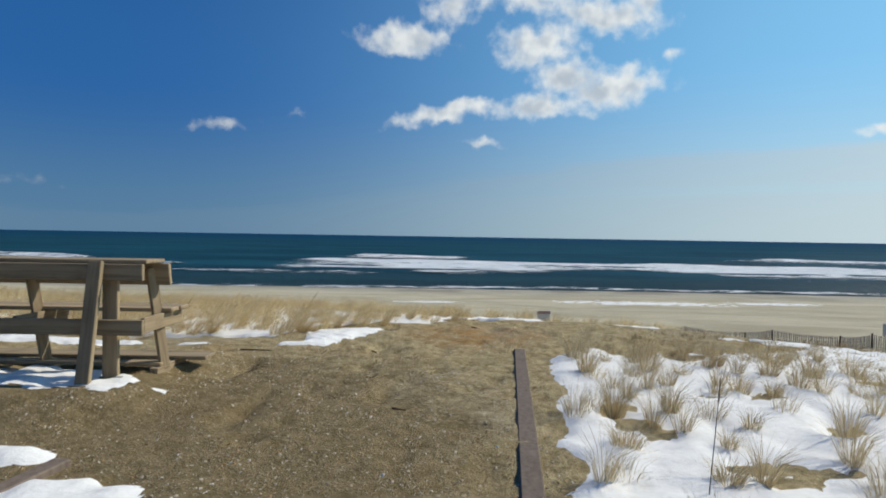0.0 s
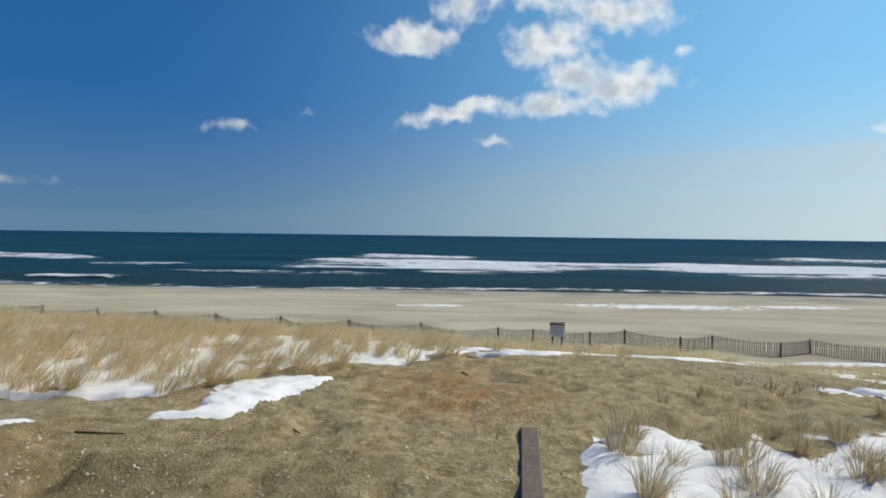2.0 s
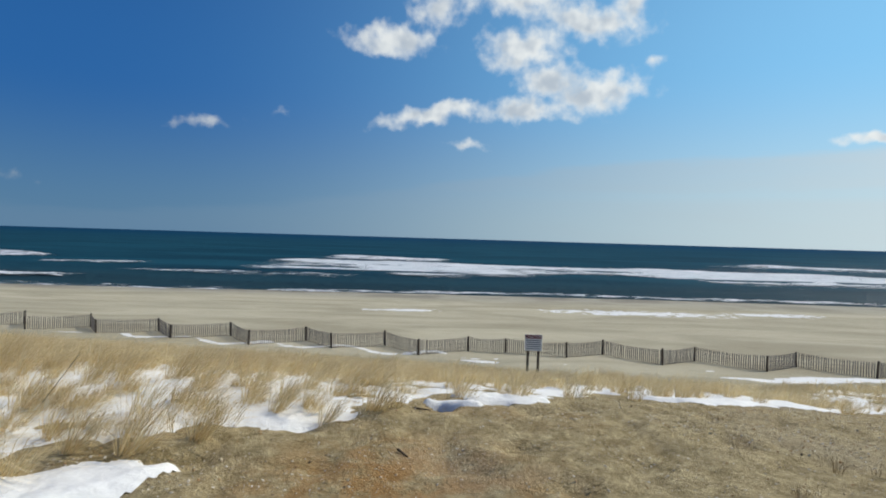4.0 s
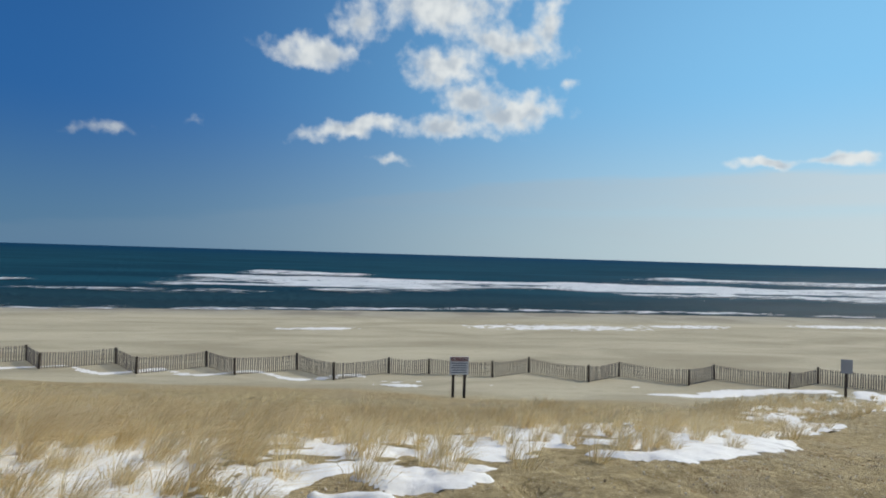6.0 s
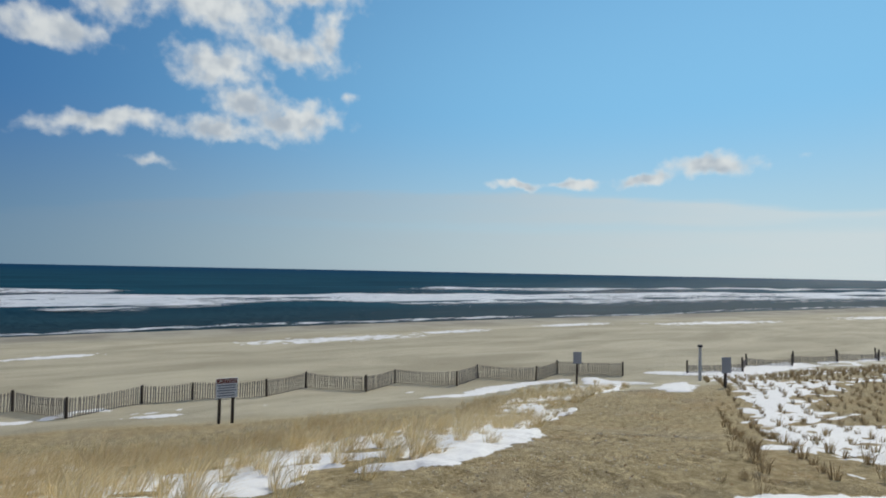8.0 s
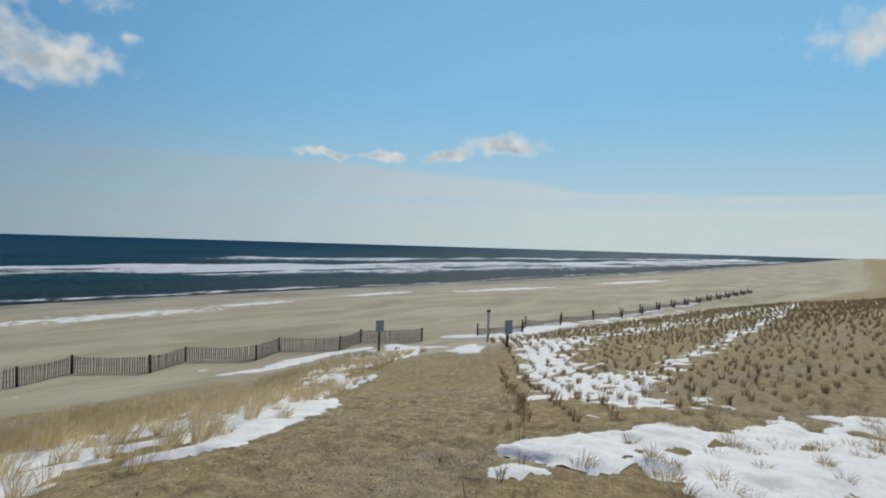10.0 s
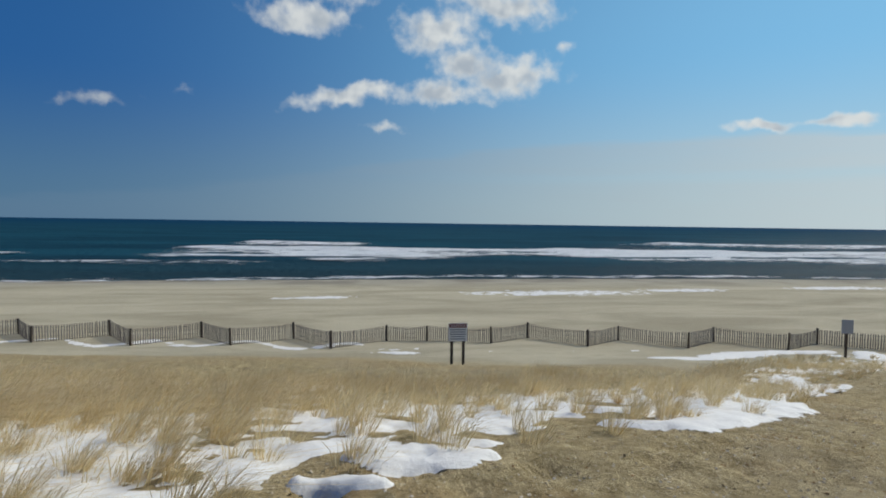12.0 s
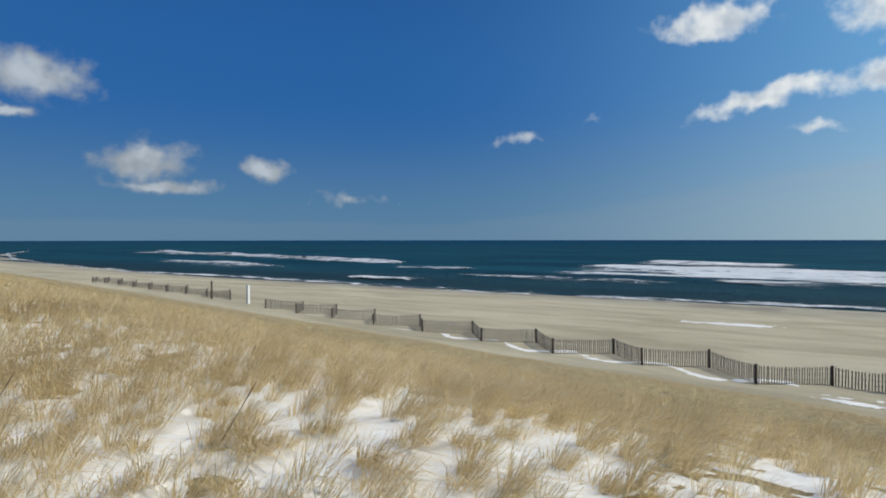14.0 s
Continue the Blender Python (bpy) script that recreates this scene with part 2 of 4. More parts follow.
def grass_material(name, a, c, d):
    m, g, b = material(name, 0.7, 0.2)
    geo = g.add("NewGeometry")
    r = geo.outputs["Random Per Island"]
    p = geo.outputs["Position"]
    col = g.mix(g.step(r, 0.0, 0.6), a, c)
    col = g.mix(g.math("MULTIPLY", g.step(r, 0.82, 0.95), 0.8), col, d)
    patch = g.noise(p, 0.5, 3.0)
    col = g.mix(g.math("MULTIPLY", g.step(patch, 0.45, 0.7), 0.3), col, d)
    g.link(col, b.inputs[0])
    leaf = g.add("BsdfTranslucent")
    g.link(col, leaf.inputs[0])
    mixer = g.add("MixShader")
    mixer.inputs[0].default_value = 0.28
    g.link(b.outputs[0], mixer.inputs[1])
    g.link(leaf.outputs[0], mixer.inputs[2])
    g.link(mixer.outputs[0], m.node_tree.nodes["Material Output"].inputs[0])
    return m


def wood_material(name, light, dark, axis=0):
    m, g, b = material(name, 0.85, 0.2)
    o = g.add("TexCoord").outputs["Object"]
    x, y, z = g.xyz(o)
    s = [22.0, 22.0, 22.0]
    s[axis] = 1.3
    q = g.join(g.math("MULTIPLY", x, s[0]), g.math("MULTIPLY", y, s[1]), g.math("MULTIPLY", z, s[2]))
    grain = g.noise(q, 1.0, 5.0, 0.6)
    blot = g.noise(o, 3.0, 4.0, 0.6)
    r = g.add("ObjectInfo").outputs["Random"]
    col = g.mix(g.step(grain, 0.15, 0.75), dark, light)
    col = g.mix(g.math("MULTIPLY", g.step(blot, 0.5, 0.72), 0.45), col, dark)
    col = g.mix(1.0, col, g.mix(r, (0.82, 0.82, 0.82), (1.12, 1.08, 1.04)), "MULTIPLY")
    g.link(col, b.inputs[0])
    bump(g, b, g.math("ADD", grain, g.math("MULTIPLY", blot, 0.5)), 0.5, 0.004)
    return m


def grit_material():
    m, g, b = material("shell_grit", 0.7, 0.25)
    r = g.add("NewGeometry").outputs["Random Per Island"]
    col = g.mix(g.step(r, 0.0, 0.55), (0.74, 0.67, 0.55), (0.52, 0.42, 0.27))
    col = g.mix(g.step(r, 0.66, 0.72), col, (0.40, 0.23, 0.10))
    g.link(g.mix(g.step(r, 0.84, 0.90), col, (0.21, 0.155, 0.09)), b.inputs[0])
    return m


def paint_material(name, c, rough=0.5, wear=(0.3, 0.28, 0.25), amount=0.35):
    m, g, b = material(name, rough, 0.35)
    o = g.add("TexCoord").outputs["Object"]
    w = g.noise(o, 7.0, 6.0, 0.7)
    g.link(g.mix(g.math("MULTIPLY", g.step(w, 0.5, 0.75), amount), c, wear), b.inputs[0])
    bump(g, b, w, 0.2, 0.003)
    return m


SAND = sand_material()
SEA = sea_material()
FOAM = foam_material()
SNOW = snow_material()
GRASS = grass_material("dry_beach_grass", (0.70, 0.53, 0.245), (0.86, 0.73, 0.45), (0.53, 0.37, 0.155))
TUFT = grass_material("grey_brown_grass", (0.46, 0.355, 0.185), (0.68, 0.565, 0.35), (0.25, 0.16, 0.07))
SPRIG = grass_material("brown_sprig_grass", (0.31, 0.22, 0.11), (0.50, 0.39, 0.22), (0.17, 0.11, 0.055))
WOOD_X = wood_material("weathered_timber_x", (0.41, 0.325, 0.205), (0.18, 0.135, 0.082), 0)
WOOD_Y = wood_material("weathered_timber_y", (0.41, 0.325, 0.205), (0.18, 0.135, 0.082), 1)
WOOD_Z = wood_material("weathered_timber_z", (0.42, 0.33, 0.205), (0.185, 0.136, 0.082), 2)
KERB = wood_material("kerb_timber", (0.24, 0.188, 0.145), (0.125, 0.095, 0.072), 1)
DARK_POST = wood_material("dark_post", (0.105, 0.085, 0.068), (0.045, 0.036, 0.030), 2)
SLAT = wood_material("fence_slat", (0.27, 0.245, 0.22), (0.145, 0.125, 0.11), 2)
WIRE = paint_material("rusty_wire", (0.11, 0.09, 0.075), 0.6)
WHITE = paint_material("white_paint", (0.72, 0.72, 0.70), 0.5)
GREY = paint_material("grey_metal", (0.30, 0.31, 0.32), 0.5)
PIPE = paint_material("pale_pipe", (0.55, 0.54, 0.50), 0.5)
PALE = paint_material("pale_sign", (0.80, 0.82, 0.83), 0.5, amount=0.15)
RED = paint_material("red_brown_paint", (0.20, 0.045, 0.038), 0.55, amount=0.15)
INK = paint_material("blue_grey_ink", (0.13, 0.18, 0.24), 0.6, amount=0.1)
LETTER = paint_material("letter_white", (0.78, 0.75, 0.73), 0.6, amount=0.1)
BLACK = paint_material("black_cap", (0.02, 0.02, 0.022), 0.5)
SHELL = grit_material()
STICK = wood_material("drift_stick", (0.17, 0.125, 0.085), (0.08, 0.058, 0.04), 0)


# ---- the lie of the land ----
def ramp(a, b, x):
    u = np.clip((x - a) / (b - a), 0, 1)
    return u * u * (3 - 2 * u)


def value_noise(x, y, seed=0):
    x, y = np.asarray(x, float), np.asarray(y, float)
    xi, yi = np.floor(x).astype(np.int64), np.floor(y).astype(np.int64)
    fx, fy = x - xi, y - yi
    fx, fy = fx * fx * (3 - 2 * fx), fy * fy * (3 - 2 * fy)

    def h(i, j):
        n = (i * 374761393 + j * 668265263 + seed * 69069) & 0x7FFFFFFF
        n = ((n ^ (n >> 13)) * 1274126177) & 0x7FFFFFFF
        return ((n ^ (n >> 16)) & 0xFFFF) / 65535.0 * 2 - 1

    return (h(xi, yi) * (1 - fx) + h(xi + 1, yi) * fx) * (1 - fy) + (h(xi, yi + 1) * (1 - fx) + h(xi + 1, yi + 1) * fx) * fy


def fbm(x, y, seed=0, octaves=4):
    total, amp, norm = 0.0, 1.0, 0.0
    for k in range(octaves):
        total = total + amp * value_noise(x * 2**k + 17.3 * k, y * 2**k - 9.1 * k, seed + k)
        norm += amp
        amp *= 0.55
    return total / norm


DUNE_U = [-300, -60, -26, -22.5, -20, -17, -15, -9.3, -4, 0, 4]
DUNE_Z = [0.3, 0.1, 0, -0.05, -0.22, -0.75, -1.2, -2.65, -3.95, -4.42, -4.55]


def inland(x, y):
    """Metres seaward of the dune fence's line (negative: up the dune)."""
    return (y - 33.03 + 0.19 * np.clip(x, -75, 110)) / 1.018


def shoreline(x):
    return 77 + 0.0008 * np.clip(-x - 60, 0, None) ** 2 - 0.06 * np.clip(x - 40, 0, 200)


def polyline_distance(x, y, pts):
    """Distance to a polyline, positive on its left side."""
    best, sign = np.full(np.shape(x), 1e9), np.ones(np.shape(x))
    for (ax, ay), (bx, by) in zip(pts[:-1], pts[1:]):
        dx, dy = bx - ax, by - ay
        t = np.clip(((x - ax) * dx + (y - ay) * dy) / (dx * dx + dy * dy), 0, 1)
        d = np.hypot(x - ax - t * dx, y - ay - t * dy)
        s = np.where(dx * (y - ay) - dy * (x - ax) >= 0, 1.0, -1.0)
        near = d < best
        best, sign = np.where(near, d, best), np.where(near, s, sign)
    return best * sign


PATH_LEFT = [(-3.2, -8), (-2.7, 5), (-2.2, 7.3), (-1.25, 8.9), (-0.75, 9.35), (0.5, 10.15), (3.2, 11.45), (5.4, 12.5), (8.4, 15.1), (13.4, 18.9), (22, 24.2), (26, 25.6), (29, 29.0), (31, 45)]
PATH_RIGHT = [(-0.85, -8), (0.70, 3.1), (1.30, 7.4), (1.5, 7.9), (2.4, 8.3), (4.4, 9.0), (6.8, 10.6), (11.4, 13.4), (17.8, 17.2), (24, 21.0), (31.3, 27.0), (35, 45)]


def height_smooth(x, y):
    x, y = np.asarray(x, float), np.asarray(y, float)
    u = inland(x, y)
    z = sum(np.interp(u + k, DUNE_U, DUNE_Z) for k in (-1.2, -0.6, 0, 0.6, 1.2)) / 5
    s = np.clip((u - 4) / np.maximum(u - 4 + shoreline(x) - y, 1), 0, None)
    s = np.where(y > shoreline(x), 1 + (y - shoreline(x)) * 0.03, s)
    z = np.where(u > 4, -4.55 - 1.45 * s, z)
    # the seaward brow falls away sooner under the tall grass
    z = z - 0.33 * ramp(-22.5, -18, u) * (1 - ramp(-15, -8, u)) * (1 - 0.62 * ramp(2, 6, x))
    z = z - 0.07 * ramp(2.6, 4.6, x) * ramp(8.0, 10.0, y) * (1 - ramp(-8, -3, u))
    return z - 0.75 * ramp(3, 14, x) * (1 - ramp(-16, -7, u))


def ground_height(x, y):
    x, y = np.asarray(x, float), np.asarray(y, float)
    z = height_smooth(x, y)
    u = inland(x, y)
    z = z + 0.12 * ramp(2.3, 3.0, -x) * ramp(3.7, 4.7, y) * (1 - ramp(6.3, 7.6, y))
    dune = 1 - ramp(-3, 8, u)
    z = z + dune * 0.05 * fbm(x * 0.5, y * 0.5, 3) * ramp(3, 9, np.hypot(x - 1, y - 4))
    z = z + 0.13 * fbm(x * 0.22, y * 0.3, 21) * ramp(-13, -6, u) * (1 - ramp(5, 14, u))
    z = z + 0.06 * fbm(x * 0.05, y * 0.2, 8) * ramp(3, 12, u)
    # trodden, lumpy sand close by
    lump = 0.026 * fbm(x * 2.6, y * 2.6, 5, 3) + 0.010 * value_noise(x * 8, y * 8, 6)
    prints = np.clip(value_noise(x * 3.6, y * 2.8, 11) - 0.46, 0, 1) * 0.16 + np.clip(value_noise(x * 7.1, y * 6.3, 12) - 0.42, 0, 1) * 0.07
    return z + (lump - prints) * (1 - ramp(14, 30, np.hypot(x, y - 5)))


def grid_axis(lo, a, b, hi, fine, grow):
    mid = list(np.arange(a, b, fine))
    left, right, s, v = [], [], fine, a
    while v > lo:
        s *= grow
        v -= s
        left.append(max(v, lo))
    s, v = fine, mid[-1]
    while v < hi:
        s *= grow
        v += s
        right.append(min(v, hi))
    return np.array(left[::-1] + mid + right)


def fast_mesh(name, verts, faces, smooth=True):
    """A mesh from arrays: verts (n, 3), faces (m, 3 or 4)."""
    me = bpy.data.meshes.new(name)
    verts, faces = np.asarray(verts, np.float32), np.asarray(faces, np.int32)
    k = faces.shape[1]
    me.vertices.add(len(verts))
    me.vertices.foreach_set("co", verts.ravel())
    me.loops.add(faces.size)
    me.loops.foreach_set("vertex_index", faces.ravel())
    me.polygons.add(len(faces))
    me.polygons.foreach_set("loop_start", np.arange(0, faces.size, k, dtype=np.int32))
    me.polygons.foreach_set("loop_total", np.full(len(faces), k, np.int32))
    me.update(calc_edges=True)
    me.polygons.foreach_set("use_smooth", np.full(len(faces), smooth, bool))
    return me


def grid_faces(nx, ny):
    i, j = np.meshgrid(np.arange(nx - 1), np.arange(ny - 1))
    a = (j * nx + i).ravel()
    return np.stack([a, a + 1, a + nx + 1, a + nx], 1)


def build_ground():
    xs = grid_axis(-4800, -6.0, 9.0, 4800, 0.085, 1.045)
    ys = grid_axis(-4800, 1.5, 14.5, 135, 0.075, 1.035)
    X, Y = np.meshgrid(xs, ys)
    me = fast_mesh("ground", np.stack([X, Y, ground_height(X, Y)], 2).reshape(-1, 3), grid_faces(len(xs), len(ys)))
    me.materials.append(SAND)
    tagged(new("ground", me), "tan trodden dune sand sloping to a pale beach", "sand", kind="structure")


def build_sea():
    xs = grid_axis(-4850, -150, 150, 4850, 2.5, 1.10)
    ys = grid_axis(60, 61, 200, 4900, 1.2, 1.05)
    X, Y = np.meshgrid(xs, ys)
    fade = ramp(72, 95, Y) * (1 - ramp(300, 900, Y))
    Z = -6 + fade * (0.17 * np.sin(Y / 3.6 + 1.4 * fbm(X * 0.015, Y * 0.02, 2)) + 0.16 * fbm(X * 0.09, Y * 0.2, 4))
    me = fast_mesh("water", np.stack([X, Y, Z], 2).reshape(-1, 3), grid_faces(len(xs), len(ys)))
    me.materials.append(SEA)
    tagged(new("water", me), "dark teal choppy ocean under a clear sky", "sea", kind="structure")


def surf(name, label, x0, x1, line, width, rise, solid, seed, ends=12.0, front=0.25):
    """A breaking wave: a long ridge with foam trailing on its shoreward side. line(x): y of the crest."""
    nx, nv = max(40, int((x1 - x0) / 1.1)), 22
    xs = np.linspace(x0, x1, nx)
    v = np.linspace(0, 1, nv)
    X, V = np.meshgrid(xs, v)
    end = ramp(x0, x0 + ends, X) * (1 - ramp(x1 - ends, x1, X))
    w = width * (0.75 + 0.35 * value_noise(X * 0.045, X * 0, seed)) * (0.25 + 0.75 * end)
    crest = line(X) + 1.8 * fbm(X * 0.08, X * 0, seed + 3)
    Y = crest + 1.5 - V * w
    hump = np.exp(-((V * w - 2.2) / 1.6) ** 2)
    tall = rise * end * (0.65 + 0.5 * value_noise(X * 0.05, X * 0 + 5, seed + 1))
    lumps = 0.10 * fbm(X * 0.9, Y * 0.9, seed + 2) * end
    Z = -5.76 + tall * hump + lumps - 0.22 * ramp(0.0, 0.05, 0.05 - V) - 0.16 * V
    thick = solid * end * (0.55 + 0.45 * np.exp(-((V * w - 2.0) / 2.6) ** 2)) * (1 - ramp(0.6, 1.0, V))
    thick *= 0.85 + 0.35 * value_noise(X * 0.03, V * 3, seed + 7)
    me = fast_mesh(name, np.stack([X, Y, Z], 2).reshape(-1, 3), grid_faces(nx, nv))
    uv = me.uv_layers.new(name="UVMap")
    idx = np.empty(len(me.loops), np.int32)
    me.loops.foreach_get("vertex_index", idx)
    uv.data.foreach_set("uv", np.stack([X.ravel()[idx], thick.ravel()[idx]], 1).astype(np.float32).ravel())
    me.materials.append(FOAM)
    tagged(new(name, me), label, "wave", "breaking waves", "stuff")


def swell(x0, x1, line, rise, seed):
    """A steep unbroken wave standing just behind the foam."""
    nx, nv = int((x1 - x0) / 1.5), 9
    X, V = np.meshgrid(np.linspace(x0, x1, nx), np.linspace(-1, 1, nv))
    end = ramp(x0, x0 + 25, X) * (1 - ramp(x1 - 40, x1, X))
    tall = rise * end * np.clip(0.55 + 0.8 * value_noise(X * 0.035, X * 0, seed), 0.05, 1.2)
    Y = line(X) + 1.5 * fbm(X * 0.05, X * 0, seed + 1) + V * 4.5
    Z = -6.15 + 0.15 * end + tall * np.exp(-((V * 2.2) ** 2))
    me = fast_mesh("swell", np.stack([X, Y, Z], 2).reshape(-1, 3), grid_faces(nx, nv))
    me.materials.append(SEA)
    tagged(new("swell", me), "dark unbroken wave rising behind the foam", "wave", "breaking waves", "stuff")


def build_surf():
    surf("breaking_wave", "long white breaker of foam rolling towards the beach", -46, 900, lambda x: 152 - 0.09 * x + 0.0001 * x * x, 56, 0.9, 1.75, 1, 18)
    surf("breaking_wave", "inner finger of white foam behind the breaker", -44, 30, lambda x: 124 - 0.05 * x, 16, 0.3, 0.95, 2, 14)
    surf("breaking_wave", "short steep breaker with a white crest", -36, 14, lambda x: 183 + 0 * x, 26, 1.2, 1.2, 9, 12)
    surf("breaking_wave", "far oblique breaker with a thin white crest", -330, -90, lambda x: 148 - 0.27 * (x + 93) , 22, 1.1, 0.95, 3, 14)
    surf("breaking_wave", "small white breaker close to the beach", -72, -50, lambda x: 91 + 0.1 * (x + 60), 8, 0.5, 0.78, 4, 6)
    surf("breaking_wave", "small white breaker beyond the shallows", -88, -58, lambda x: 128 + 0.15 * (x + 70), 9, 0.4, 0.62, 5, 8)
    surf("breaking_wave", "foaming wave off the left stretch of beach", -190, -105, lambda x: 112 - 0.2 * (x + 105), 14, 0.6, 0.7, 12, 20)
    surf("breaking_wave", "low foam streak on dark water", -60, -8, lambda x: 107 + 0 * x, 9, 0.25, 0.50, 6, 14)
    # the next two foam bands are made denser to imitate sun glints on water
    surf("breaking_wave", "outer breaker, its white foam thickened to stand in for sun glitter", 95, 800, lambda x: 205 - 0.07 * x, 36, 1.0, 1.15, 7, 30)
    surf("breaking_wave", "inner wash of broken foam along the far shore, thickened for sun glitter", 95, 800, lambda x: 116 - 0.05 * x, 26, 0.4, 1.0, 14, 50)
    swell(8, 420, lambda x: 158.5 - 0.09 * x + 0.0001 * x * x, 1.8, 15)
    swell(-30, 60, lambda x: 190 - 0.02 * x, 1.0, 16)
    swell(-260, -95, lambda x: 156 - 0.27 * (x + 93), 0.8, 17)
    surf("shore_wash", "thin edge of foam washing the wet sand", -420, 420, lambda x: shoreline(x) + 0.1 + 1.2 * np.sin(x / 17) + 2 * fbm(x * 0.03, x * 0, 31), 4, 0.03, 0.56, 8, 20)


build_ground()
build_sea()
build_surf()


# ---- snow ----
PATCHES = []
STRIPS = []


def snow_patch(x, y, rx, ry, turn=0.0):
    PATCHES.append((x, y, rx, ry, radians(turn)))


def snow_strip(*spine):
    """A long patch: points x, y and half width along its middle."""
    STRIPS.append(spine)


# along the seaward edge of the path
snow_strip((-2.15, 7.32, 0.06), (-1.68, 7.53, 0.16), (-1.58, 8.30, 0.42), (-1.28, 8.60, 0.36), (-1.02, 8.82, 0.12))
snow_strip((-1.85, 9.50, 0.10), (-1.50, 9.78, 0.20), (-1.15, 9.98, 0.08))
snow_strip((1.08, 11.06, 0.08), (1.34, 11.04, 0.26), (1.70, 11.0, 0.25), (1.98, 10.98, 0.06))
snow_strip((0.76, 10.62, 0.06), (1.0, 10.58, 0.10), (1.22, 10.5, 0.06))
snow_strip((3.40, 12.05, 0.12), (4.0, 11.88, 0.26), (4.6, 12.30, 0.34), (5.4, 12.95, 0.50), (6.4, 13.9, 0.62), (7.2, 14.55, 0.50), (8.4, 15.15, 0.12))
snow_strip((8.6, 16.4, 0.18), (10.2, 17.7, 0.32), (11.3, 18.3, 0.42), (12.4, 19.0, 0.50), (13.5, 19.05, 0.15))
snow_strip((15.2, 21.2, 0.25), (17.8, 22.5, 0.60), (20.0, 23.9, 0.60), (22.6, 25.2, 0.25))
snow_strip((25.2, 29.0, 0.5), (24.3, 27.2, 1.1), (25.4, 25.7, 0.4))
snow_strip((13.6, 27.6, 0.3), (16.0, 27.8, 0.45), (18.0, 29.0, 0.7), (21.0, 29.6, 0.45), (23.6, 29.4, 0.3))
# the far side of the path by the gate
snow_strip((20.0, 19.9, 0.4), (22.6, 22.0, 0.8), (25.8, 24.0, 0.5))
snow_strip((30.0, 28.6, 0.35), (31.6, 27.0, 0.9), (34.0, 25.6, 1.2), (37.5, 25.6, 1.2), (42.0, 26.0, 0.9))
for k in range(8):
    snow_patch(40.6 + 4.5 * k, 25.0 - 0.33 * k + 0.3 * (k % 2), 1.7, 0.55, -6 + 5 * (k % 3))
# under and beside the bench
snow_patch(-4.75, 5.05, 1.6, 0.38, 0)
snow_patch(-5.0, 7.1, 1.5, 0.22, -4)
snow_patch(-3.0, 3.45, 0.35, 0.14, 10)
snow_patch(-2.25, 2.75, 0.55, 0.42, -20)
snow_patch(3.3, 30.3, 0.9, 0.36, 10)
snow_patch(1.95, 7.05, 0.32, 0.26, 0)
snow_patch(5.85, 8.95, 0.85, 0.5, -12)
snow_patch(6.7, 8.5, 0.9, 0.42, -12)
# thin drifts on the open beach
snow_patch(21.5, 58, 6.5, 1.6, 0)
snow_patch(36, 59.5, 4, 1.0, 2)
snow_patch(-1.5, 54.9, 2.6, 0.75, 4)
snow_patch(57, 61, 5, 1.2, 0)
snow_patch(80, 54, 9, 1.6, -12)
snow_patch(124, 47.5, 11, 1.8, -10)


def fence_line(x):
    return 32.5 - 0.2 * x


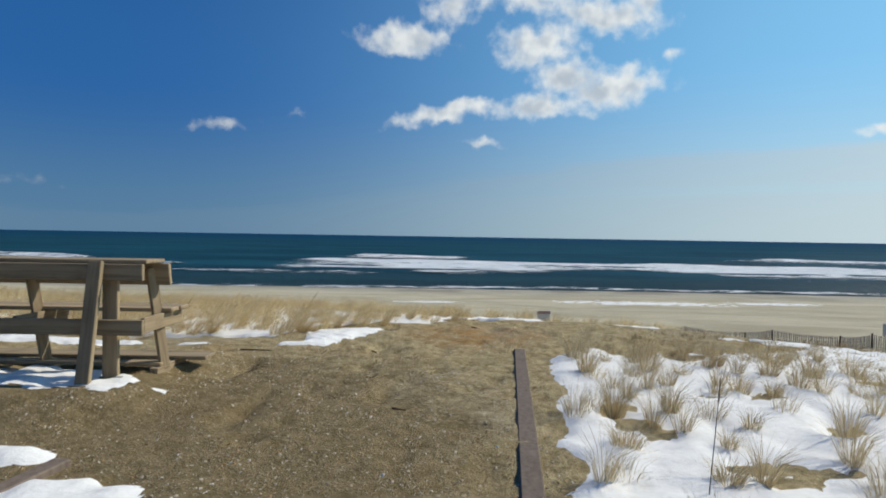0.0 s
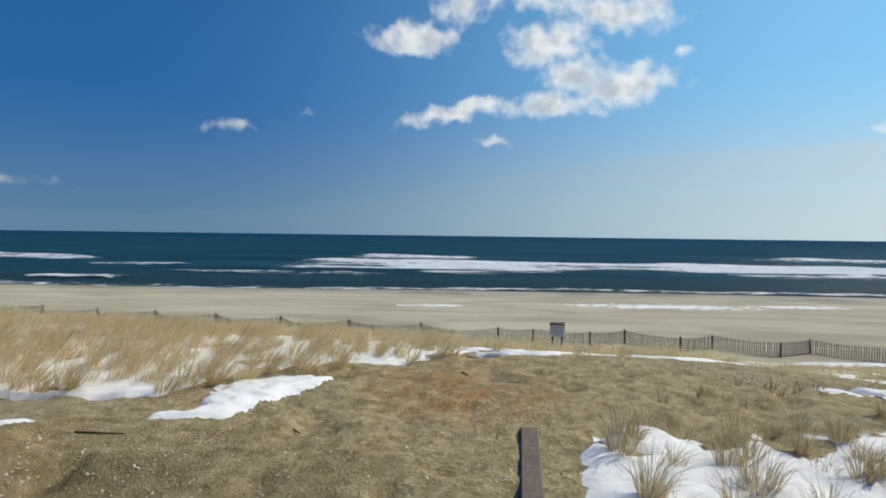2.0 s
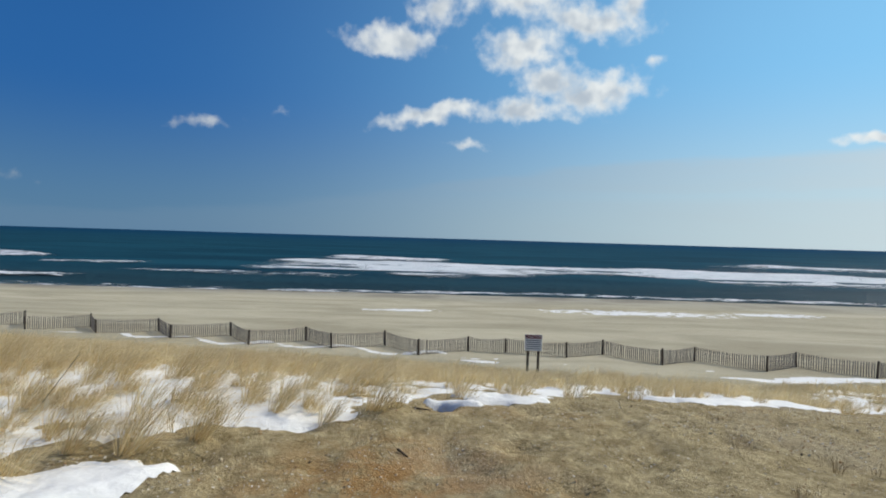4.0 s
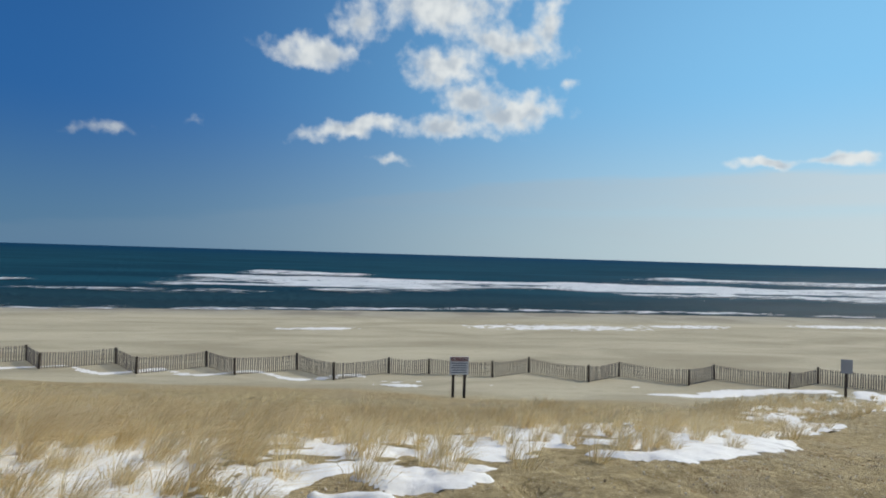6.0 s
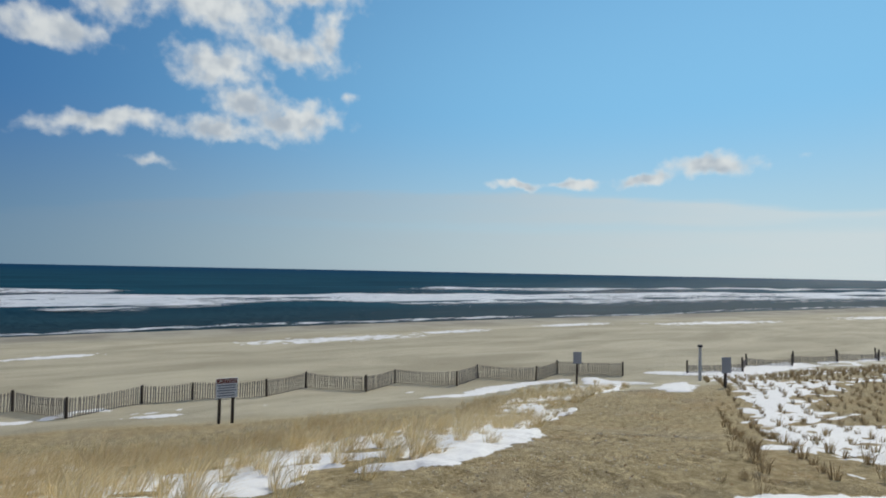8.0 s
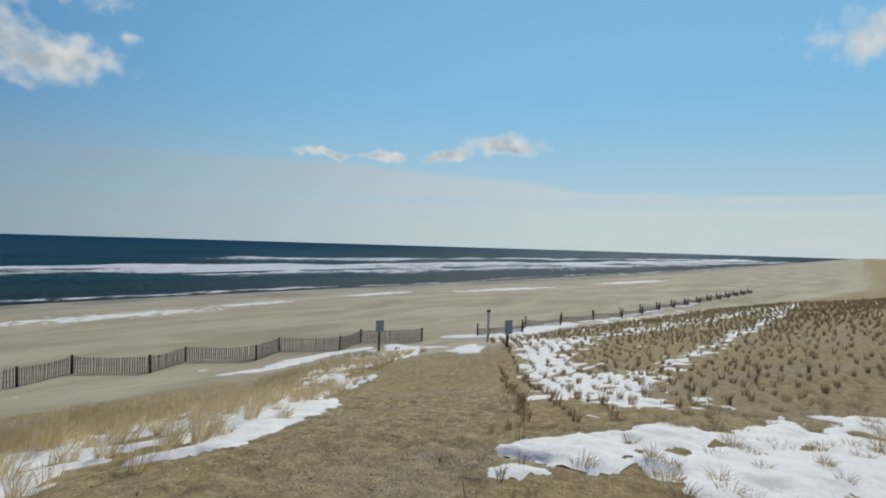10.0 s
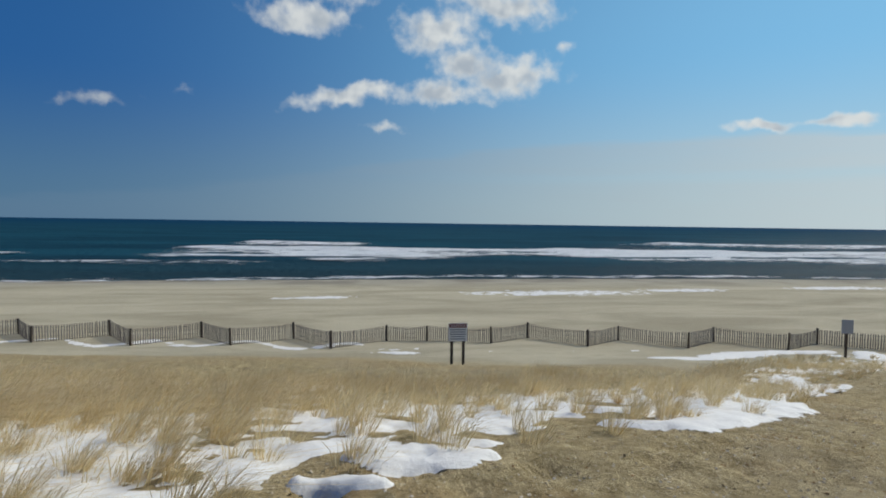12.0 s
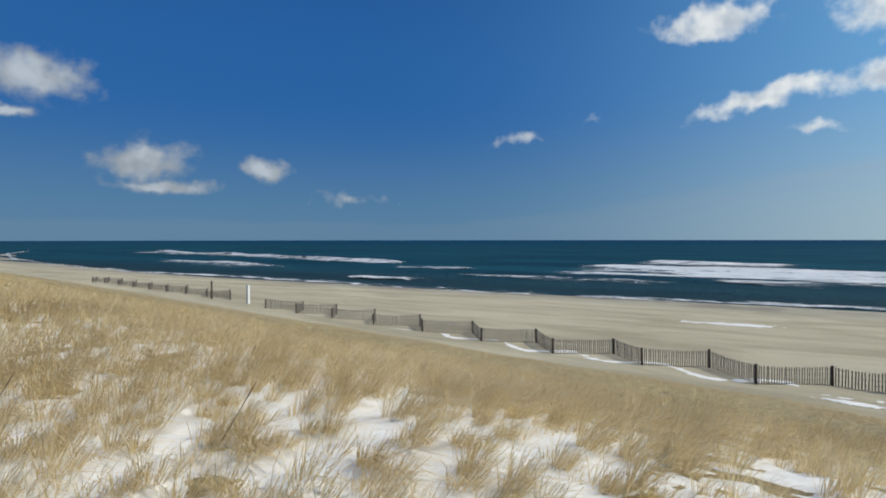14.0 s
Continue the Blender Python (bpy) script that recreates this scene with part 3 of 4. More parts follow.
def snow_cover(x, y):
    n = fbm(x * 1.9, y * 2.3, 40, 4) * 1.5
    n2 = fbm(x * 0.33, y * 0.45, 50, 3) * 1.3
    u = inland(x, y)
    left = polyline_distance(x, y, PATH_LEFT)
    right = -polyline_distance(x, y, PATH_RIGHT)
    # dune grass side
    low = -15.5 + 1.05 * np.clip(x - 5, 0, 14)
    side = ramp(0.0, 0.55, left - 0.45 * ramp(0.9, 1.4, -x) * (1 - ramp(9.0, 9.6, y))) * (1 - ramp(low - 2.0, low + 0.5, u)) * np.where((x < -2.2) & (y < 7.9), 0, 1)
    bias = 0.16 - 0.10 * ramp(0.8, 2.5, x) - 0.22 * ramp(2.2, 4.2, left) * ramp(0, 3, x) - 0.10 * ramp(4.0, 8.0, left) + 0.10 * ramp(1.5, 3.0, -x) * (1 - ramp(3.5, 6.0, left))
    bias = bias + 0.08 - 0.10 * ramp(-4.5, -2.5, x) * (1 - ramp(0.5, 2.0, x)) * (1 - ramp(1.4, 2.2, left)) - 0.30 * ramp(2.3, 3.8, left) * ramp(-3.5, -1.0, x) - 0.42 * (1 - ramp(0.3, 1.1, left)) * ramp(0.0, 0.8, x)
    c1 = np.where(side > 0.02, bias + 0.42 * n + 0.22 * n2 - 0.45 * (1 - side), -1)
    # snowy bed beside the kerb timber
    edge = 6.85 + 0.3 * ramp(2.4, 3.0, x) + 0.6 * np.clip(x - 3.4, 0, 2.6) - 0.35 * np.clip(x - 6.5, 0, 20)
    bed = ramp(0.0, 0.3, right) * (1 - ramp(edge - 0.8, edge + 0.2, y))
    c2 = np.where(bed > 0.02, 0.33 + 0.45 * n + 0.14 * n2 - 0.55 * (1 - bed), -1)
    # bands across the planted slope
    rows = ramp(0.5, 1.3, right) * ramp(edge + 0.2, edge + 0.8, y)
    band = 1.2 * np.exp(-(((right - 1.6) / 1.35) ** 2)) * ramp(8.3, 9.3, x) + 0.9 * np.exp(-(((y - 10.7 - 0.02 * (x - 8)) / 0.55) ** 2)) * ramp(7, 9, x) + 0.8 * np.exp(-(((u + 10.5) / 1.3) ** 2)) * ramp(16, 22, x) + 0.9 * np.exp(-(((u + 5) / 2.0) ** 2)) * ramp(28, 36, x)
    c3 = np.where(rows > 0.02, -0.36 + 0.50 * np.clip(band, 0, 1) + 0.40 * n - 0.3 * (1 - rows), -1)
    c3 = np.where(u > -1.5, -1, c3)
    # drifts at the foot of the fence
    drift = np.exp(-(((y - fence_line(x) - 0.15 - 0.8 * np.sin(x * 1.396)) / 0.5) ** 2)) * np.where((x > 26.5) & (x < 31.5), 0.3, 1)
    c4 = np.where(np.abs(u) < 4, -0.27 + 0.40 * drift * (1 - 0.55 * ramp(1, 4, x) * (1 - ramp(30, 34, x))) + 0.18 * n, -1)
    c = np.maximum(np.maximum(c1, c2), np.maximum(c3, c4))
    return c


def patch_cover(x, y, px, py, rx, ry, a):
    n = fbm(x * 1.9, y * 2.3, 40, 4) * 1.5
    dx, dy = x - px, y - py
    r = np.hypot((dx * math.cos(a) + dy * math.sin(a)) / rx, (dy * math.cos(a) - dx * math.sin(a)) / ry)
    return (1 - r) * 0.6 + (0.38 if rx < 3 else 0.80) * n - (0.0 if rx < 3 else 0.08)


def strip_cover(x, y, spine):
    n = fbm(x * 1.9, y * 2.3, 40, 4) * 1.5
    best = np.full(np.shape(x), -9.0)
    for (ax, ay, aw), (bx, by, bw) in zip(spine[:-1], spine[1:]):
        dx, dy = bx - ax, by - ay
        t = np.clip(((x - ax) * dx + (y - ay) * dy) / (dx * dx + dy * dy), 0, 1)
        w = aw + (bw - aw) * t
        best = np.maximum(best, 1 - np.hypot(x - ax - t * dx, y - ay - t * dy) / w)
    return best * 0.55 + 0.20 * n


def snow_mesh(name, label, xs, ys, cover, lift=0.0, skip=None, kind="stuff"):
    X, Y = np.meshgrid(xs, ys)
    c = cover(X, Y)
    thick = 0.125 * np.clip(c, -0.2, 0.26) + 0.010 * fbm(X * 1.7, Y * 1.7, 60, 3) * (c > 0)
    low, flat = ground_height(X, Y), height_smooth(X, Y)
    Z = np.where(c > 0.02, np.clip(low * 0.5 + flat * 0.5, low, low + 0.03), low) + thick + lift
    f = grid_faces(len(xs), len(ys))
    keep = (c.ravel()[f] > -0.02).any(1)
    if skip:
        cx, cy = X.ravel()[f].mean(1), Y.ravel()[f].mean(1)
        keep &= ~((cx > skip[0]) & (cx < skip[1]) & (cy > skip[2]) & (cy < skip[3]))
    f = f[keep]
    used = np.unique(f)
    lut = np.zeros(X.size, np.int64)
    lut[used] = np.arange(len(used))
    me = fast_mesh(name, np.stack([X, Y, Z], 2).reshape(-1, 3)[used], lut[f])
    me.materials.append(SNOW)
    tagged(new(name, me), label, "snow", "snow patches", kind)


NEAR = (-9.0, 12.0, -2.0, 15.0)
snow_mesh("snow_cover", "old crusted snow lying between clumps of beach grass", np.arange(-9.0, 12.01, 0.07), np.arange(-2.0, 15.01, 0.07), snow_cover)
snow_mesh("snow_cover", "thin melting snow streaks on the slope and along the fence", np.arange(-62, 60, 0.24), np.arange(6, 36, 0.22), snow_cover, 0, NEAR)
for spot in PATCHES:
    reach = max(spot[2], spot[3]) * 1.45
    fine = max(0.04, reach / 60)
    where = "beach" if spot[1] > 40 else "dune slope" if spot[1] > 13 else "sand path"
    snow_mesh("snow_patch", "flat patch of melting white snow on the " + where, np.arange(spot[0] - reach, spot[0] + reach, fine),
              np.arange(spot[1] - reach, spot[1] + reach, max(0.04, fine * 0.6)), lambda x, y, q=spot: patch_cover(x, y, *q), 0.012, None, "thing")


for spine in STRIPS:
    px, py, pw = [p[0] for p in spine], [p[1] for p in spine], 1.5 * max(p[2] for p in spine)
    fine = max(0.035, (max(px) - min(px) + 2 * pw) / 130)
    snow_mesh("snow_patch", "long patch of melting white snow edging the sand path", np.arange(min(px) - pw, max(px) + pw, fine),
              np.arange(min(py) - pw, max(py) + pw, fine * 0.8), lambda x, y, q=spine: strip_cover(x, y, q), 0.012, None, "thing")


# ---- grass ----
def grass_mesh(name, label, tufts, mat, seed, wind=0.45, spread=1.0):
    """tufts: rows of x, y, radius, height, blades, blade width."""
    r = np.random.RandomState(seed)
    n = tufts[:, 4].astype(int)
    idx = np.repeat(np.arange(len(tufts)), n)
    N = len(idx)
    a, d = r.rand(N) * 2 * np.pi, np.sqrt(r.rand(N))
    out = tufts[idx, 2]
    bx, by = tufts[idx, 0] + np.cos(a) * d * out, tufts[idx, 1] + np.sin(a) * d * out
    bz = ground_height(bx, by) - 0.02
    L = tufts[idx, 3] * (0.5 + 0.6 * r.rand(N))
    lean = spread * (0.10 + 0.40 * d + 0.22 * r.rand(N))
    gust = wind if tufts.shape[1] < 7 else tufts[idx, 6]
    hx = np.cos(a) * lean + gust * (0.6 + 0.8 * r.rand(N)) + 0.18 * spread * r.randn(N)
    hy = np.sin(a) * lean - 0.10 * gust + 0.18 * spread * r.randn(N)
    side = r.rand(N) * np.pi
    w = tufts[idx, 5] * (0.6 + 0.8 * r.rand(N)) / 2
    sx, sy = np.cos(side) * w, np.sin(side) * w
    B = np.stack([bx, by, bz], 1)
    S = np.stack([sx, sy, 0 * sx], 1)
    mid = B + np.stack([hx * L * 0.34, hy * L * 0.34, L * 0.55], 1)
    tip = B + np.stack([hx * L * 1.0, hy * L * 1.0, L * (0.98 - 0.30 * np.clip(np.hypot(hx, hy), 0, 1.3))], 1)
    V = np.stack([B - S, B + S, mid + S * 0.8, mid - S * 0.8, tip + S * 0.25, tip - S * 0.25], 1).reshape(-1, 3)
    k = np.arange(N)[:, None] * 6
    F = np.concatenate([k + np.array([[0, 1, 2, 3]]), k + np.array([[3, 2, 4, 5]])], 0)
    me = fast_mesh(name, V, F, True)
    me.materials.append(mat)
    tagged(new(name, me), label, "grass", "beach grass", "stuff")


def scatter(seed, x0, x1, y0, y1, spacing, jitter=0.9):
    r = np.random.RandomState(seed)
    X, Y = np.meshgrid(np.arange(x0, x1, spacing), np.arange(y0, y1, spacing))
    X = X.ravel() + (r.rand(X.size) - 0.5) * spacing * jitter
    Y = Y.ravel() + (r.rand(Y.size) - 0.5) * spacing * jitter
    return X, Y, r


def build_grass():
    bands = [(0, 11, 0.24, 46, 0.0050, 101), (11, 22, 0.28, 26, 0.010, 102), (22, 80, 0.48, 24, 0.020, 103)]
    for d0, d1, sp, nb, bw, seed in bands:
        ext = min(d1 + 2, 75)
        X, Y, r = scatter(seed, -ext, min(ext, 30), 6.5, min(7 + ext, 48), sp)
        d = np.hypot(X - 0.9, Y - 6.8)
        u, left = inland(X, Y), polyline_distance(X, Y, PATH_LEFT)
        n = fbm(X * 0.5, Y * 0.5, 70, 3)
        low = -15.7 + 1.05 * np.clip(X - 5, 0, 14) + 1.0 * n
        ok = (d >= d0) & (d < d1) & (left > 0.15) & (u < low) & ((X < 6) | (left < 4.2 + n)) & ~((X < -1.9) & (Y < 7.9 + 0.25 * n))
        dense = np.clip(ramp(1.6, 4.2, left + 0.8 * n), 0.0, 1) * 0.86 + 0.10
        dense = np.where(X < -0.8, np.maximum(dense * (1 - 0.25 * (1 - ramp(2.5, 5.0, left))), 0.26 + 0.50 * ramp(1.2, 4.4, left)), dense)
        ok &= r.rand(len(X)) < dense
        X, Y, left = X[ok], Y[ok], left[ok]
        m = len(X)
        tall = np.where(X < -1.5, 0.34 + 0.07 * ramp(0.5, 3.5, left), 0.29) + 0.07 * r.randn(m)
        rows = np.stack([X, Y, 0.05 + 0.09 * r.rand(m), np.clip(tall, 0.18, 0.95), nb * (0.6 + 0.8 * r.rand(m)), np.full(m, bw), np.where(X < -1.5, 1.05, 0.6)], 1)
        grass_mesh("beach_grass", "dense dry golden beach grass bent by wind", rows, GRASS, seed, 1.05)
    # single clumps standing in the snow at the edge of the path
    X, Y, r = scatter(108, -12, 24, 7.2, 28, 0.38)
    left, u = polyline_distance(X, Y, PATH_LEFT), inland(X, Y)
    n = fbm(X * 0.7, Y * 0.7, 72, 3)
    ok = (left > 0.1) & (left < 5.0 + 1.5 * n) & (u < np.where(X > 6, -3, -12)) & ((X < 6) | (left < 2.6 + n)) & ~((X < -1.9) & (Y < 8.0)) & (r.rand(len(X)) < 0.30 + 0.50 * ramp(0.1, 1.0, left) + 0.4 * n + 0.45 * (X < 0.6))
    X, Y, left = X[ok], Y[ok], left[ok]
    m = len(X)
    rows = np.stack([X, Y, 0.035 + 0.06 * r.rand(m), (0.20 + 0.24 * r.rand(m)) * np.where(X < 0.3, 1.2, 1.0), np.where(X < 0.3, 2.1, 1.3) * (34 + 40 * r.rand(m)), np.full(m, 0.0047), np.where(X < 0.3, 0.95, 0.42)], 1)
    grass_mesh("beach_grass", "straw-coloured clumps of beach grass rising from snow", rows, GRASS, 108, 0.45)
    # clumps in the snow beside the kerb timber
    X, Y, r = scatter(104, 0.6, 16, -1.5, 9.0, 0.34)
    right = -polyline_distance(X, Y, PATH_RIGHT)
    n = fbm(X * 0.8, Y * 0.8, 71, 3)
    ok = (right > 0.22) & (Y < 7.45 + 0.75 * ramp(5.0, 5.5, X) + 0.5 * np.clip(X - 3.4, 0, 2.6) - 0.3 * np.clip(X - 6.5, 0, 20)) & (r.rand(len(X)) < 0.52 + 0.6 * n + 0.35 * ramp(6.0, 7.4, Y) - 0.30 * ramp(5.0, 6.5, X))
    X, Y = X[ok], Y[ok]
    m = len(X)
    tall = (0.20 + 0.24 * r.rand(m)) * (1 - 0.42 * ramp(6.4, 7.6, Y)) * (1 - 0.35 * ramp(4.5, 6.0, X))
    rows = np.stack([X, Y, 0.03 + 0.07 * r.rand(m), tall, (70 + 150 * r.rand(m) ** 1.5) * (1 - 0.4 * ramp(4.5, 6.0, X)), np.full(m, 0.0040)], 1)
    grass_mesh("beach_grass", "straw-brown clumps of beach grass standing in snow", rows, TUFT, 104, 0.16)
    # rows of planted tufts on the slope
    X, Y, r = scatter(105, 3, 75, -34, 26, 0.52, 0.35)
    c, s = math.cos(radians(33)), math.sin(radians(33))
    X, Y = 3 + (X - 3) * c - (Y - 8) * s, 8 + (X - 3) * s + (Y - 8) * c
    right, u = -polyline_distance(X, Y, PATH_RIGHT), inland(X, Y)
    edge = 8.3 + 0.5 * np.clip(X - 3.4, 0, 2.6) - 0.35 * np.clip(X - 6.5, 0, 20)
    ok = (right > 0.15) & (Y > edge) & (u < -2.5) & (X > 5.6) & (X < 62) & (Y > 3) & (r.rand(len(X)) < 0.92 - 0.22 * ramp(12, 20, np.hypot(X - 1, Y - 7)))
    X, Y = X[ok], Y[ok]
    m = len(X)
    d = np.hypot(X - 1, Y - 7)
    rows = np.stack([X, Y, 0.03 + 0.03 * r.rand(m), 0.13 + 0.11 * r.rand(m) + 0.09 * ramp(18, 30, d), np.where(d < 16, 26, 15) * (0.7 + 0.6 * r.rand(m)), 0.0045 + 0.0006 * d], 1)
    grass_mesh("planted_grass", "brown tufts of beach grass planted in rows", rows, SPRIG, 105, 0.06, 0.5)
    # strip of tufts along the right edge of the path
    t = np.random.RandomState(9)
    w = t.rand(70) ** 1.3
    X = np.interp(w, [0, 0.35, 1], [2.9, 7.1, 18.2]) + 0.16 * t.randn(70)
    Y = np.interp(w, [0, 0.35, 1], [8.2, 10.4, 17.1]) + 0.14 * t.randn(70)
    rows = np.stack([X, Y, 0.02 + 0.03 * t.rand(70), 0.08 + 0.12 * t.rand(70), 14 + 14 * t.rand(70), np.full(70, 0.0035)], 1)
    grass_mesh("beach_grass", "short brown tufts along the edge of the path", rows, SPRIG, 106, 0.06, 0.6)


build_grass()


# ---- things made of timber ----
def box(bm, size, m, bevel=0.006):
    """A bevelled bar of that size at the pose m."""
    made = bmesh.ops.create_cube(bm, size=1.0, matrix=m @ Matrix.Diagonal((*size, 1)))
    if bevel:
        edges = {e for v in made["verts"] for e in v.link_edges}
        bmesh.ops.bevel(bm, geom=list(edges), offset=bevel, segments=1, affect="EDGES")


def part(name, bm, mat, parent, label=""):
    me = bpy.data.meshes.new(name)
    bm.to_mesh(me)
    bm.free()
    me.materials.append(mat)
    ob = new(name, me)
    ob.parent = parent
    return tagged(ob, label)


def bar(name, a, b, w, h, mat, parent, label="", bevel=0.006, roll=0.0):
    """A timber from a to b, in the parent's own space: w across, h deep."""
    a, b = Vector(a), Vector(b)
    bm = bmesh.new()
    box(bm, (w, h, (b - a).length), Matrix.Identity(4), bevel)
    ob = part(name, bm, mat, parent, label)
    q = (b - a).to_track_quat("Z", "Y") @ Euler((0, 0, radians(roll))).to_quaternion()
    ob.matrix_local = Matrix.LocRotScale((a + b) / 2, q, None)
    return ob


def board(name, x0, x1, y0, y1, z0, z1, mat, parent, label="", tilt=0.0, bevel=0.006):
    bm = bmesh.new()
    box(bm, (x1 - x0, y1 - y0, z1 - z0), Matrix.Identity(4), bevel)
    ob = part(name, bm, mat, parent, label)
    ob.matrix_local = pose((x0 + x1) / 2, (y0 + y1) / 2, (z0 + z1) / 2, tilt)
    return ob


def ground_at(x, y):
    return float(ground_height(x, y))


def base(name, x, y, label, category, group="", z=None):
    e = new(name)
    e.empty_display_size = 0.2
    e.location = (x, y, ground_at(x, y) if z is None else z)
    return tagged(e, label, category, group)


def build_bench():
    b = base("picnic_bench", -3.08, 5.12, "tall weathered timber bench standing on the dune sand", "bench", z=0.10)
    board("top_board", -4.6, 0.345, -0.08, 0.26, 1.095, 1.13, WOOD_X, b)
    board("rail", -4.6, 0.325, -0.115, -0.07, 0.935, 1.092, WOOD_X, b)
    board("rail", -4.6, 0.40, 0.235, 0.28, 0.87, 1.085, WOOD_X, b, tilt=9)
    board("lower_beam", -4.6, 0.325, -0.115, -0.07, 0.43, 0.575, WOOD_X, b)
    board("seat_plank", -4.6, 0.39, 0.30, 0.46, 0.595, 0.635, WOOD_X, b)
    board("seat_plank", -4.6, 0.40, 0.48, 0.66, 0.595, 0.635, WOOD_X, b)
    for x in (0.325, -0.86, -2.4, -3.9):
        board("cross_beam", x - 0.045, x, -0.07, 0.68, 0.445, 0.59, WOOD_Y, b)
        bar("leg", (x - 0.10, 0.22, 1.04), (x - 0.03, 0.36, 0.02), 0.045, 0.10, WOOD_Z, b)
        board("post", x - 0.41, x - 0.265, -0.05, -0.008, -0.10, 1.09, WOOD_Z, b)
        bar("brace", (x - 0.40, -0.15, 1.12), (x - 0.42, -0.33, -0.10), 0.135, 0.045, WOOD_Z, b)
        board("bearer", x - 0.10, x - 0.02, 0.20, 0.84, -0.12, 0.055, WOOD_Y, b)
    board("foot_board", -4.6, 0.62, 0.56, 0.82, 0.06, 0.10, WOOD_X, b)
    board("foot_board", -4.6, 0.30, 0.26, 0.40, 0.06, 0.095, WOOD_X, b)


def build_kerbs():
    k = base("kerb_timber", 0.80, 5.3, "weathered brown timber edging the sand path", "timber edging", z=0.0)
    bar("beam", (-0.60, -5.0, -0.045), (0.24, 1.9, -0.055), 0.145, 0.15, KERB, k, bevel=0.010, roll=0)
    k = base("kerb_timber", -2.44, 3.08, "dark timber half buried in sand beside snow", "timber edging", z=0.0)
    bar("beam", (-0.20, -1.2, 0.0), (0.05, 0.36, -0.01), 0.12, 0.12, KERB, k, bevel=0.010)


def text_mesh(body, size, mat):
    c = bpy.data.curves.new("letters", "FONT")
    c.body, c.size, c.align_x, c.align_y, c.extrude = body, size, "CENTER", "CENTER", 0.001
    ob = bpy.data.objects.new("letters", c)
    me = bpy.data.meshes.new_from_object(ob)
    bpy.data.objects.remove(ob)
    me.materials.clear()
    me.materials.append(mat)
    return me


def build_caution_sign():
    x, y = 4.45, 23.8
    s = base("warning_sign", x, y, "square caution sign on two dark wooden posts", "sign")
    s.rotation_euler = (0, 0, radians(-4))
    for dx in (-0.175, 0.185):
        board("post", dx - 0.04, dx + 0.04, 0.0, 0.08, -0.4, 1.24, DARK_POST, s)
    board("sign_board", -0.29, 0.29, -0.022, -0.004, 0.74, 1.30, PALE, s, bevel=0.003)
    header = board("header", -0.275, 0.275, -0.030, -0.0225, 1.16, 1.29, RED, s, "red-brown heading strip", bevel=0.001)
    t = new("lettering", text_mesh("CAUTION", 0.14, LETTER))
    t.parent = header
    t.matrix_local = pose(0, -0.0065, 0.0, 90)
    for i in range(5):
        w = (0.25, 0.23, 0.25, 0.22, 0.24)[i]
        board("text_line", -w, w, -0.028, -0.0225, 1.085 - i * 0.072, 1.113 - i * 0.072, INK, s, bevel=0.001)


def build_small_sign(x, y, turn, tall, label):
    s = base("notice_sign", x, y, label, "sign")
    s.rotation_euler = (0, 0, radians(turn))
    board("post", -0.045, 0.045, -0.045, 0.045, -0.3, tall - 0.05, DARK_POST, s)
    board("sign_board", -0.23, 0.23, -0.066, -0.05, tall - 0.62, tall, GREY, s, bevel=0.003)


def cylinder(name, r0, r1, z0, z1, mat, parent, label="", seg=14):
    bm = bmesh.new()
    bmesh.ops.create_cone(bm, cap_ends=True, segments=seg, radius1=r0, radius2=r1, depth=z1 - z0, matrix=Matrix.Translation((0, 0, (z0 + z1) / 2)))
    return part(name, bm, mat, parent, label)


def build_poles():
    p = base("pole", 28.6, 24.5, "pale grey pole with a dark cap by the beach gate", "pole")
    cylinder("shaft", 0.085, 0.075, -0.3, 1.78, PIPE, p)
    cylinder("cap", 0.13, 0.12, 1.78, 1.90, BLACK, p, "dark cap")
    p = base("marker_post", -39.3, 41.0, "white painted square post beside the fence gap", "post")
    board("shaft", -0.11, 0.11, -0.11, 0.11, -0.3, 1.62, WHITE, p)
    board("cap", -0.135, 0.135, -0.135, 0.135, 1.62, 1.68, WHITE, p)
    p = base("marker_post", -45.3, 41.7, "thin dark post standing in front of the fence", "post")
    board("shaft", -0.06, 0.06, -0.06, 0.06, -0.3, 1.75, DARK_POST, p)


build_bench()
build_kerbs()
build_caution_sign()
build_small_sign(22.9, 27.9, -25, 1.70, "grey notice board on a single dark post")
build_small_sign(22.2, 19.4, -15, 1.2, "narrow notice board on a dark post by the planted slope")
build_poles()


# ---- snow fence ----
SLATS = {}


def slat_mesh(k):
    if k not in SLATS:
        bm = bmesh.new()
        box(bm, (0.040, 0.012, 1.2), Matrix.Translation((0, 0, 0.42)), 0.0)
        SLATS[k] = bpy.data.meshes.new("slat")
        bm.to_mesh(SLATS[k])
        bm.free()
        SLATS[k].materials.append(SLAT)
    return SLATS[k]


